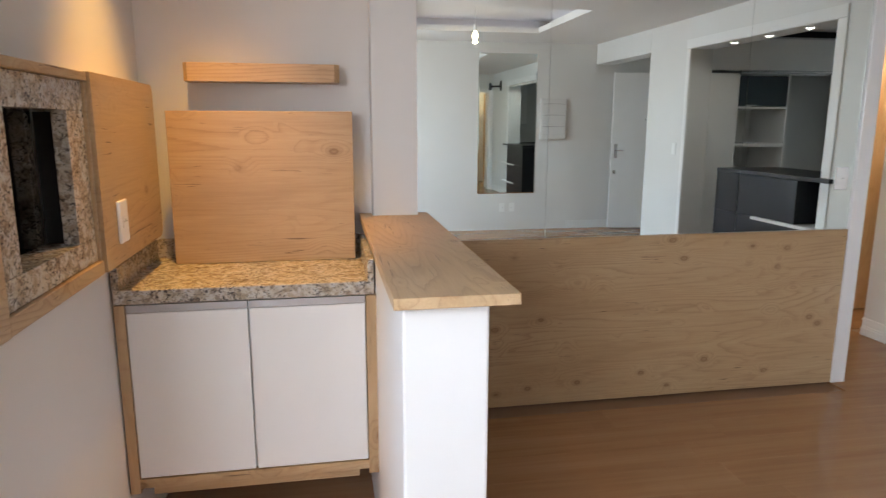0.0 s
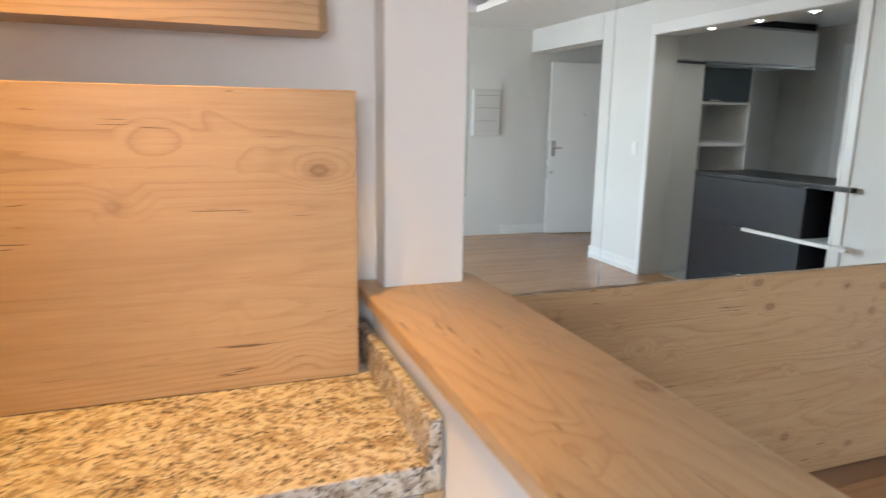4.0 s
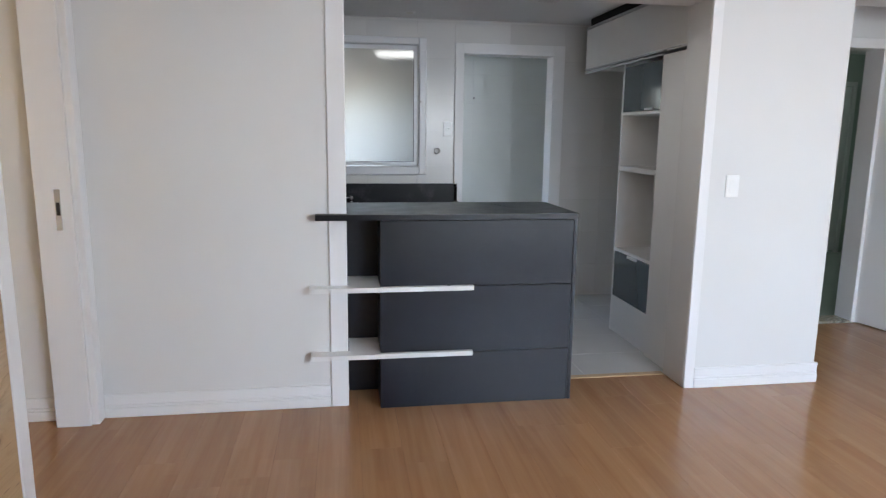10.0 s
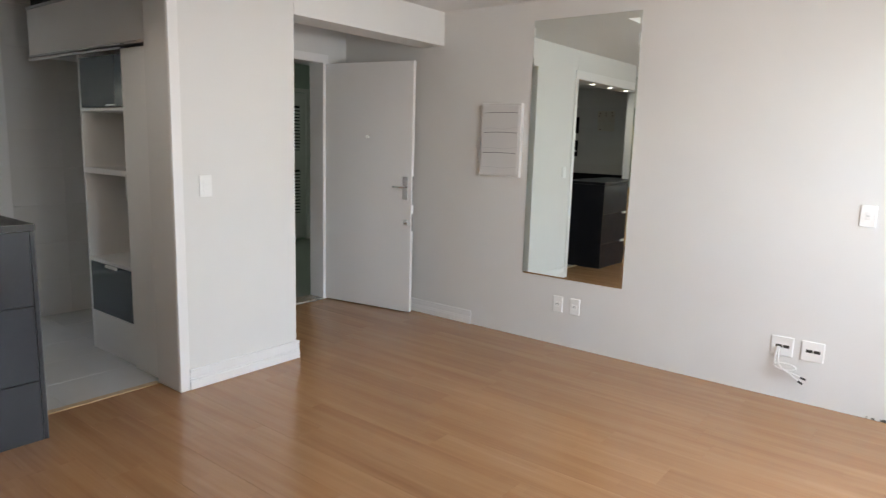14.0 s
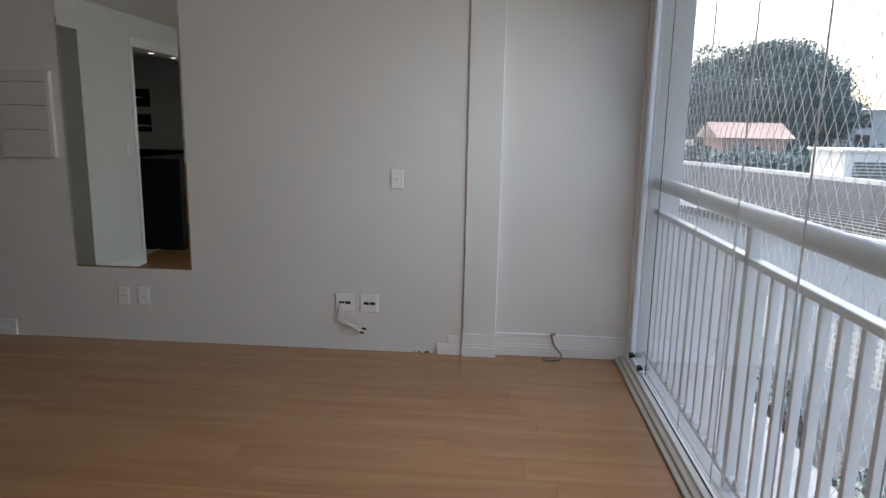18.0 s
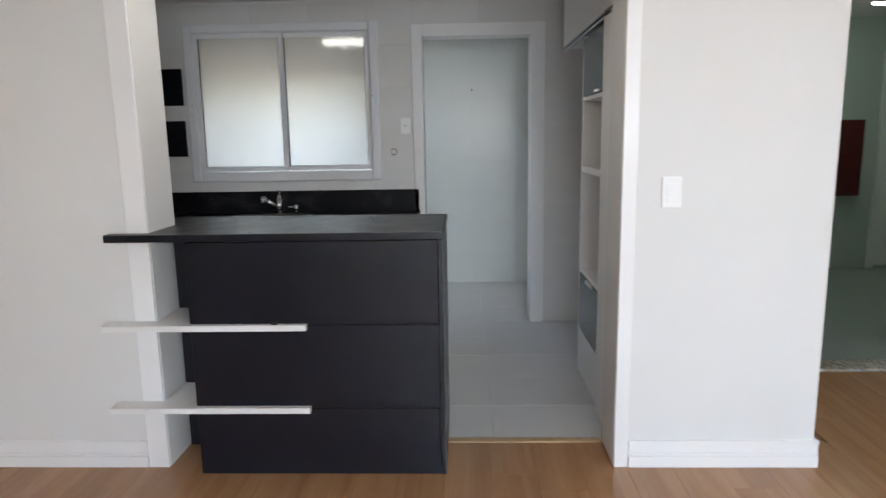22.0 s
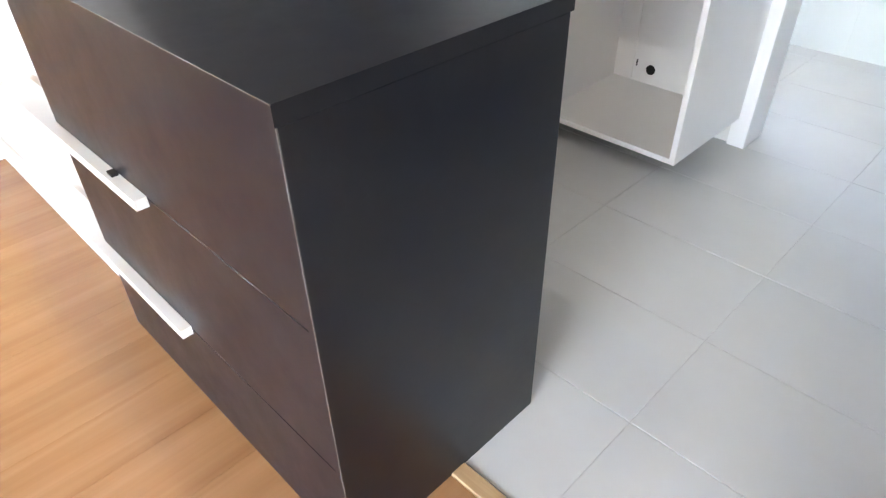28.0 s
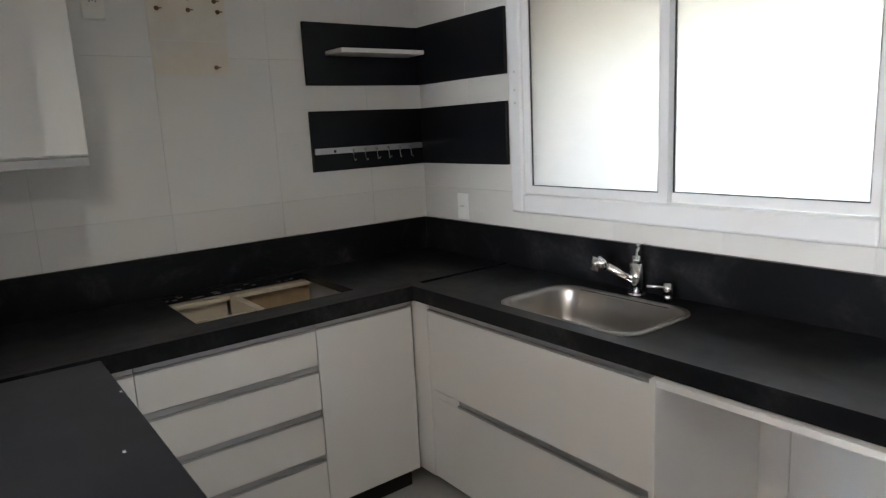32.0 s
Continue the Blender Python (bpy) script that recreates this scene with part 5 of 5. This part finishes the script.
part("magnet_strip", boxes((0.578, 0.592, YT + 0.0005, YT + 0.012, 1.06, 1.20)), GROUT, tw)
uc = thing("upper_cabinet", (1.1, -3.5, 1.93), "long white upper cabinet with aluminium grip rails", "cabinet")
part("carcass", boxes((TH + 0.002, 1.93, -3.80, YT - 0.02, 1.955, 2.275)), WHITE_LAM, uc)
part("flap", boxes((TH + 0.004, 1.93, YT - 0.019, YT - 0.001, 1.965, 2.27), bevel=0.001), WHITE_LAM, uc)
part("grip_rail", boxes((0.60, 1.935, YT - 0.02, YT + 0.004, 1.928, 1.94), (0.60, 1.935, YT - 0.02, YT + 0.004, 1.952, 1.962)), ALU, uc, "aluminium grip rail")
part("grip_rail", boxes((TH + 0.004, 1.935, YT - 0.02, YT + 0.003, 2.274, 2.29)), ALU, uc, "aluminium grip rail")
# solid black block stands in for the shade above the cabinet
part("shadow_gap", boxes((TH + 0.004, 1.93, -3.80, YT - 0.03, 2.29, ZK - 0.001)), FLAT_BLACK, uc)

# ---- laundry beyond ----
ll = thing("laundry_light", (2.26, -1.68, 2.08), "lit white batten lamp over the window on the laundry side", "lamp")
part("tube", boxes((2.242, 2.268, -1.835, -1.525, 2.052, 2.098), bevel=0.008, segs=2), TUBE, ll)
part("base", boxes((2.2685, 2.285, -1.85, -1.51, 2.045, 2.106), bevel=0.003), PLASTIC, ll)
for y in (-2.086, -2.603):
    wpg = thing("wall_plug", (XL - 0.008, y, 1.806), "small dark screw plug in the laundry tiles", "wall plug")
    bm = bmesh.new()
    cyl(bm, (XL - 0.0078, y, 1.806), (XL - 0.012, y, 1.806), 0.008, 0.006, n=12)
    part("plug", bm, DARK, wpg)
wh = thing("water_heater", (3.44, -3.62, 1.28), "white wall-hung gas water heater in the laundry", "water heater")
part("case", boxes((3.33, 3.54, -3.75, -3.48, 1.28, 1.92), bevel=0.012, segs=2), PLASTIC, wh)
for y in (-3.69, -3.61, -3.54):
    bm = bmesh.new()
    cyl(bm, (3.45, y, 0.85), (3.45, y, 1.28), 0.011, n=10)
    part("pipe", bm, CHROME, wh, smooth=True)
bm = bmesh.new()
cyl(bm, (3.44, -3.62, 1.92), (3.44, -3.62, 2.25), 0.05, n=18)
part("flue", bm, ALU, wh, smooth=True)
plate("laundry_socket", (XL, -2.05, 1.05), "-x", "white socket plate on the laundry tiles")
lw = tagged(new("window_2"), "bright open laundry window", "window", kind="structure")
for e in ((XL + 0.02, XL + 0.07, LW0, LW0 + 0.04, LZ0, LZ1), (XL + 0.02, XL + 0.07, LW1 - 0.04, LW1, LZ0, LZ1), (XL + 0.02, XL + 0.07, LW0 + 0.04, LW1 - 0.04, LZ0, LZ0 + 0.04), (XL + 0.02, XL + 0.07, LW0 + 0.04, LW1 - 0.04, LZ1 - 0.04, LZ1)):
    part("window_frame", boxes(e, bevel=0.004), WHITE_ALU, lw)

# ---- balcony glazing and railing ----
gz = tagged(new("window_3"), "frameless sliding glass curtain along the balcony", "window", kind="structure")
part("bottom_track", boxes((XG - 0.05, XG - 0.005, YS - 0.03, YG, 0.0, 0.028), (XG - 0.005, XG + 0.03, YS - 0.03, YG, 0.0, 0.045), bevel=0.003), WHITE_ALU, gz)
part("inner_sill", boxes((XG + 0.0305, XG + 0.062, YS - 0.03, YG, 0.0, 0.030), (XG + 0.0625, XG + 0.09, YS - 0.03, YG, 0.0, 0.016), bevel=0.004), BEIGE_SILL, gz, "beige metal inner sill profile")
part("track_seal", boxes((XG - 0.004, XG + 0.002, YS - 0.03, YG, 0.0452, 0.049)), RUBBER, gz, "black rubber seal")
part("top_track", boxes((XG - 0.05, XG + 0.02, YS - 0.03, YG, 2.25, 2.31), bevel=0.003), WHITE_ALU, gz)
part("wall_profile", boxes((XG - 0.045, XG + 0.025, YS - 0.039, YS + 0.005, 0.045, 2.25), (XG - 0.01, XG + 0.012, YS + 0.005, YS + 0.05, 0.045, 2.25), bevel=0.004), WHITE_ALU, gz)
edges = [YS + 0.055, -5.11, -4.43, -3.95, -3.42, -2.9, -2.45, YG]
for a, b_ in zip(edges, edges[1:]):
    g = part("pane", boxes((XG - 0.026, XG - 0.018, a + 0.003, b_ - 0.003, 0.05, 2.245)), CLEAR, gz)
    g.visible_shadow = False
    part("seal", boxes((XG - 0.027, XG - 0.017, b_ - 0.0017, b_ + 0.0017, 0.05, 2.245)), RUBBER if b_ < -5 else GROUT, gz)
for y in (-5.42, -5.2):
    lt = part("latch", boxes((XG - 0.012, XG + 0.014, y, y + 0.05, 0.05, 0.085), bevel=0.004), RUBBER, gz)
part("hinge_arm", boxes((XG - 0.014, XG + 0.012, -5.40, -5.13, 0.048, 0.066), bevel=0.004), WHITE_ALU, gz)
part("hinge_arm", boxes((XG - 0.014, XG + 0.012, -5.40, -5.13, 2.22, 2.24), bevel=0.004), RUBBER, gz)

XR = -4.555
rl = thing("railing", (XR, -3.8, 0), "white metal balcony railing with a thick round top rail", "railing")
bm = bmesh.new()
cyl(bm, (XR, YS + 0.014, 1.138), (XR, YG + 0.05, 1.138), 0.042, n=24)
part("top_rail", bm, WHITE_ALU, rl, smooth=True)
part("middle_rail", boxes((XR - 0.022, XR + 0.022, YS + 0.014, YG + 0.05, 0.955, 0.985), bevel=0.003), WHITE_ALU, rl)
part("bottom_rail", boxes((XR - 0.02, XR + 0.02, YS + 0.014, YG + 0.05, 0.06, 0.085), bevel=0.003), WHITE_ALU, rl)
y = YS + 0.11
k = 0
while y < YG:
    if k % 15 == 12:
        part("post", boxes((XR - 0.022, XR + 0.022, y - 0.022, y + 0.022, 0.02, 1.105), bevel=0.003), WHITE_ALU, rl)
    else:
        bal = part("baluster", boxes((XR - 0.016, XR + 0.016, y - 0.011, y + 0.011, 0.085, 0.955), bevel=0.002), WHITE_ALU, rl)
        part("foot", boxes((XR - 0.022, XR + 0.022, y - 0.017, y + 0.017, 0.085, 0.115), bevel=0.003), WHITE_ALU, bal)
    y += 0.115
    k += 1
structure("balcony_fin", boxes((-4.68, -4.497, YS - 0.45, YS + 0.013, -3.0, ZC + 0.3)), RENDER_W, "white outer wall at the balcony end", "wall")

# diamond safety net
nt = thing("safety_net", (-4.70, -3.8, 0), "white diamond-mesh safety net outside the railing", "net")
verts, faces = [], []
ya, yb, za, zb = YS - 0.2, YG + 0.3, 0.0, 2.6
hw = 0.0013


def strand(p, q):
    p, q = Vector(p), Vector(q)
    d = (q - p).normalized()
    n1 = Vector((1, 0, 0)) * hw
    n2 = d.cross(Vector((1, 0, 0))) * hw
    i = len(verts)
    for c in (p, q):
        for s in (n1, n2, -n1, -n2):
            verts.append(tuple(c + s))
    for j in range(4):
        faces.append((i + j, i + (j + 1) % 4, i + 4 + (j + 1) % 4, i + 4 + j))


H = zb - za
stepn = 0.072
rise = 1.7
c0 = ya - H / rise
while c0 < yb:
    lo_t = max(0.0, (ya - c0) * rise)
    hi_t = min(H, (yb - c0) * rise)
    if hi_t > lo_t:
        strand((-4.70, c0 + lo_t / rise, za + lo_t), (-4.70, c0 + hi_t / rise, za + hi_t))
        strand((-4.702, ya + yb - c0 - lo_t / rise, za + lo_t), (-4.702, ya + yb - c0 - hi_t / rise, za + hi_t))
    c0 += stepn
me = bpy.data.meshes.new("mesh_strands")
me.from_pydata([tuple(Vector(v) - Vector((-4.70, -3.8, 0))) for v in verts], [], faces)
me.materials.append(NET)
o = new("strands", me)
o.parent = nt

# ---- outside ----
structure("ground", boxes((-700, 700, -700, 700, -7.2, -7.0)), GROUND, "dull ground far below", "ground")
nb = thing("neighbour_hall", (-14, -14, -7), "long low white building with a grey sheet roof", "building")
part("wall", boxes((-20.8, -10.6, -45, 6, -7, -0.62)), RENDER_G, nb)
part("roof", boxes((-21.3, -10.4, -45.5, 6.4, -0.62, -0.42)), ROOF_G, nb)
part("parapet", boxes((-21.5, -21.2, -45.5, 6.4, -0.42, -0.22), (-10.45, -10.3, -45.5, 6.4, -0.42, -0.30)), RENDER_W, nb)
for r in range(26):
    xx = -21.0 + r * 0.4
    part("roof_seam", boxes((xx, xx + 0.06, -45.4, 6.3, -0.42, -0.37)), ROOF_G, nb)
for k in range(9):
    yy = -6.0 - k * 2.2
    for rr in range(2):
        zz = -2.0 - rr * 2.4
        gr = part("vent_grid", boxes((-10.64, -10.585, yy, yy + 1.3, zz - 0.9, zz)), GROUT, nb)
        bars = [(-10.60, -10.56, yy + i * 0.13, yy + i * 0.13 + 0.05, zz - 0.9, zz) for i in range(11)]
        bars += [(-10.60, -10.565, yy, yy + 1.3, zz - 0.9 + i * 0.13, zz - 0.85 + i * 0.13) for i in range(7)]
        part("grid_bars", boxes(*bars), RENDER_W, gr)
nb.matrix_basis = Matrix.Translation((-13.45, -14, -7)) @ Matrix.Rotation(radians(16.5), 4, "Z")
ac = thing("roof_unit", (-18.4, -29.4, -7), "white louvred block beyond the grey roof", "roof unit")
part("case", boxes((-20.2, -17.1, -30.8, -28.0, -7, 0.72), bevel=0.03), RENDER_W, ac)
part("cap", boxes((-20.35, -16.95, -30.95, -27.85, 0.72, 0.84), bevel=0.02), RENDER_W, ac)
for i in range(7):
    part("louvre", boxes((-19.9, -17.4, -28.03, -27.95, -0.5 + i * 0.13, -0.43 + i * 0.13)), ROOF_G, ac)


def house(name, x0, x1, y0, y1, z1, ridge, wall, roof, label, wins):
    ob = thing(name, ((x0 + x1) / 2, (y0 + y1) / 2, -7), label, "house")
    part("wall", boxes((x0, x1, y0, y1, -7, z1)), wall, ob)
    bm = bmesh.new()
    ym = (y0 + y1) / 2
    p = [bm.verts.new(c) for c in ((x0 - 0.4, y0 - 0.4, z1), (x1 + 0.4, y0 - 0.4, z1), (x1 + 0.4, y1 + 0.4, z1), (x0 - 0.4, y1 + 0.4, z1), (x0 - 0.4, ym, z1 + ridge), (x1 + 0.4, ym, z1 + ridge))]
    for f in ((0, 1, 5, 4), (2, 3, 4, 5), (0, 4, 3), (1, 2, 5), (3, 2, 1, 0)):
        bm.faces.new([p[i] for i in f])
    part("roof", bm, roof, ob)
    n = max(2, int((y1 - y0) / 3))
    for i in range(n):
        yy = y0 + (i + 0.5) * (y1 - y0) / n
        for zz in wins:
            part("window", boxes((x1 - 0.05, x1 + 0.04, yy - 0.6, yy + 0.6, zz, zz + 1.1)), DARK, ob)
            part("window", boxes((x0 + (i + 0.5) * (x1 - x0) / n - 0.6, x0 + (i + 0.5) * (x1 - x0) / n + 0.6, y1 - 0.05, y1 + 0.04, zz, zz + 1.1)), DARK, ob)
    return ob


house("pink_house", -20.3, -16.7, -44.5, -41.0, 1.05, 0.9, RENDER_P, ROOF_P, "distant salmon-pink house with a low roof", ())
house("grey_house", -52, -32.6, -76, -60, 3.4, 0.4, RENDER_G, RENDER_W, "distant pale grey building with rows of windows", (1.9, 0.2))


def tree(name, x, y, base, height, rx, ry, rz, n, seed, label, leaf=0.24):
    rnd = random.Random(seed)
    ob = thing(name, (x, y, base), label, "tree")
    bm = bmesh.new()
    top = base + height
    cyl(bm, (x, y, base), (x, y, top - rz), 0.45, 0.3, n=10)
    for k in range(7):
        a = k * 0.9
        cyl(bm, (x, y, top - 1.6 * rz), (x + 0.6 * rx * math.cos(a), y + 0.6 * ry * math.sin(a), top - rz * rnd.uniform(0.6, 1.1)), 0.2, 0.06, n=7)
    part("trunk", bm, BARK, ob)
    V, F_ = [], []
    clumps = []
    while len(clumps) < 110:
        p = (rnd.uniform(-1, 1), rnd.uniform(-1, 1), rnd.uniform(-0.8, 1))
        if 0.35 < p[0] ** 2 + p[1] ** 2 + p[2] ** 2 < 0.8:
            clumps.append((*p, rnd.uniform(0.16, 0.32)))
    clumps += [(0, 0, 0, 0.6)] * 8
    for _ in range(n):
        cx_, cy_, cz_, cr = rnd.choice(clumps)
        d = Vector((rnd.gauss(0, 1), rnd.gauss(0, 1), rnd.gauss(0, 1))).normalized() * cr * rnd.uniform(0.55, 1.08)
        c = Vector((x + rx * (cx_ + d.x), y + ry * (cy_ + d.y), top - rz + rz * (cz_ + d.z)))
        u = Vector((rnd.gauss(0, 1), rnd.gauss(0, 1), rnd.gauss(0, 1))).normalized()
        w = u.cross(Vector((rnd.gauss(0, 1), rnd.gauss(0, 1), rnd.gauss(0, 1)))).normalized()
        s = rnd.uniform(0.5, 1.0) * leaf
        i = len(V)
        V += [tuple(c + u * s), tuple(c + w * s * 0.6), tuple(c - u * s), tuple(c - w * s * 0.6)]
        F_.append((i, i + 1, i + 2, i + 3))
    me = bpy.data.meshes.new("crown")
    me.from_pydata([(a - x, b - y, c - base) for a, b, c in V], [], F_)
    me.materials.append(HAZY_LEAF)
    o = new("crown", me)
    o.parent = ob
    return ob


# far trees get their bluish haze from the leaf colour
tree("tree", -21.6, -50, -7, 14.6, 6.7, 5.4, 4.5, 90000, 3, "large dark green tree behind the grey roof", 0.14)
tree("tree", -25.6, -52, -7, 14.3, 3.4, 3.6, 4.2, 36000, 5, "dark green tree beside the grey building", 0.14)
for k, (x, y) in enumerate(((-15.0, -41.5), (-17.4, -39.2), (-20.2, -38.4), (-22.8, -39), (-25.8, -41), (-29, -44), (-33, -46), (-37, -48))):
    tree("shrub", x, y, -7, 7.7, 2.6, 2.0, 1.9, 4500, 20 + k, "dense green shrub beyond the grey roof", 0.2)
for k in range(4):
    tree("garden_bush", -8.3 - (k % 2) * 0.8, -8.2 - k * 2.1, -7, 3.4 + 0.5 * (k % 2), 1.1, 1.0, 1.3, 1100, 40 + k, "green bush at the foot of the white building", 0.12)

# ---- floor and wall pieces ----
rnd = random.Random(11)
floor_ob = tagged(new("floor"), "warm brown wood laminate plank floor", "floor", kind="structure")
PW, PL, GAP = 0.192, 1.285, 0.0003
plank_bm = {}


def piece(name, parent, x0, x1, y0, y1, z0, z1, material, bev, cache, flat="z"):
    """One slab-like piece; alike sizes share a mesh."""
    key = (name, round(x1 - x0, 4), round(y1 - y0, 4), round(z1 - z0, 4))
    if key not in cache:
        bm = bmesh.new()
        hx, hy, hz = (x1 - x0) / 2, (y1 - y0) / 2, (z1 - z0) / 2
        box(bm, -hx, hx, -hy, hy, -hz, hz, bevel=bev)
        me = bpy.data.meshes.new(name)
        bmesh.ops.recalc_face_normals(bm, faces=bm.faces)
        bm.to_mesh(me)
        bm.free()
        me.materials.append(material)
        cache[key] = me
    o = new(name, cache[key])
    o.parent = parent
    o.location = ((x0 + x1) / 2, (y0 + y1) / 2, (z0 + z1) / 2)
    return o


y = YS - 0.039
while y < 2.1:
    ya_, yb_ = y, min(y + PW, 2.1)
    spans = []
    if yb_ <= 0.0:
        hall = yb_ <= YP + 0.02
        right = XH - 0.02 if hall else TH - 0.026
        spans = [(XG + 0.092 if ya_ < YG else XW, right)]
    else:
        spans = [(-0.86, 1.39 if ya_ > 0.7 else -0.001)]
    for xa, xb in spans:
        x = xa - rnd.uniform(0.1, PL - 0.1)
        while x < xb:
            p0, p1 = max(x, xa), min(x + PL, xb)
            if p1 - p0 > 0.03:
                piece("plank", floor_ob, p0 + GAP, p1 - GAP, ya_ + GAP, yb_ - GAP, -0.012, 0.0, FLOOR, 0.0002, plank_bm)
            x += PL
    y += PW

kfl = tagged(new("kitchen_floor"), "pale grey ceramic kitchen floor tiles", "floor", kind="structure")
tc = {}
xs = [TH + 0.022, 0.635, 1.03, 1.425, 1.82, 2.21, 2.61, 3.0, 3.4, XL]
ys = [-3.86, -3.26, -2.66, -2.06, -1.46, -0.86, -0.26, YN]
for i in range(len(xs) - 1):
    for j in range(len(ys) - 1):
        piece("floor_tile", kfl, xs[i] + 0.0012, xs[i + 1] - 0.0012, ys[j] + 0.0012, ys[j + 1] - 0.0012, -0.004, 0.0 + rnd.uniform(-0.0004, 0.0004), TILE, 0.0008, tc)

tn = tagged(new("tiling_north"), "white glazed wall tiles over the worktop", "wall tiles", kind="structure")
zt = [1.016, 1.165, 1.455, 1.75, 2.045, 2.34, ZK - 0.001]
xt = [TH + 0.001, 0.55, 1.0, 1.45, 1.9, XK]
for i in range(len(xt) - 1):
    for j in range(len(zt) - 1):
        piece("wall_tile", tn, xt[i] + 0.0004, xt[i + 1] - 0.0004, YN, YN + 0.0078, zt[j] + 0.0004, zt[j + 1] - 0.0004, WALL_TILE, 0.0003, tc)
te = tagged(new("tiling_east"), "white glazed wall tiles round the kitchen window", "wall tiles", kind="structure")
zt2 = [0.0, 0.29, 0.58, 0.875] + zt[1:]
for ya_, yb_, z_lo, z_hi in ((WY1, YN, 0, 9), (WY0, WY1, 0, 1.15), (WY0, WY1, 2.15, 9), (DY1 + 0.076, WY0, 0, 9), (-3.86, DY0 - 0.101, 0, 9), (DY0 - 0.101, DY1 + 0.076, 2.176, 9)):
    n = max(1, round((yb_ - ya_) / 0.45))
    for i in range(n):
        a, b_ = ya_ + (yb_ - ya_) * i / n, ya_ + (yb_ - ya_) * (i + 1) / n
        for j in range(len(zt2) - 1):
            c, d_ = max(zt2[j], z_lo), min(zt2[j + 1], z_hi)
            if d_ - c > 0.02:
                piece("wall_tile", te, XK, XK + 0.0078, a + 0.0004, b_ - 0.0004, c + 0.0004, d_ - 0.0004, WALL_TILE, 0.0003, tc)
tl = tagged(new("tiling_laundry"), "pale glazed wall tiles of the laundry", "wall tiles", kind="structure")
for ya_, yb_, z_lo, z_hi in ((LW1, YN, 0, 9), (LW0, LW1, 0, LZ0), (LW0, LW1, LZ1, 9), (-3.86, LW0, 0, 9)):
    n = max(1, round((yb_ - ya_) / 0.45))
    for i in range(n):
        a, b_ = ya_ + (yb_ - ya_) * i / n, ya_ + (yb_ - ya_) * (i + 1) / n
        for j in range(len(zt2) - 1):
            c, d_ = max(zt2[j], z_lo), min(zt2[j + 1], z_hi)
            if d_ - c > 0.02:
                piece("wall_tile", tl, XL - 0.0078, XL, a + 0.0002, b_ - 0.0002, c + 0.0002, d_ - 0.0002, LAUNDRY_TILE, 0.0002, tc)
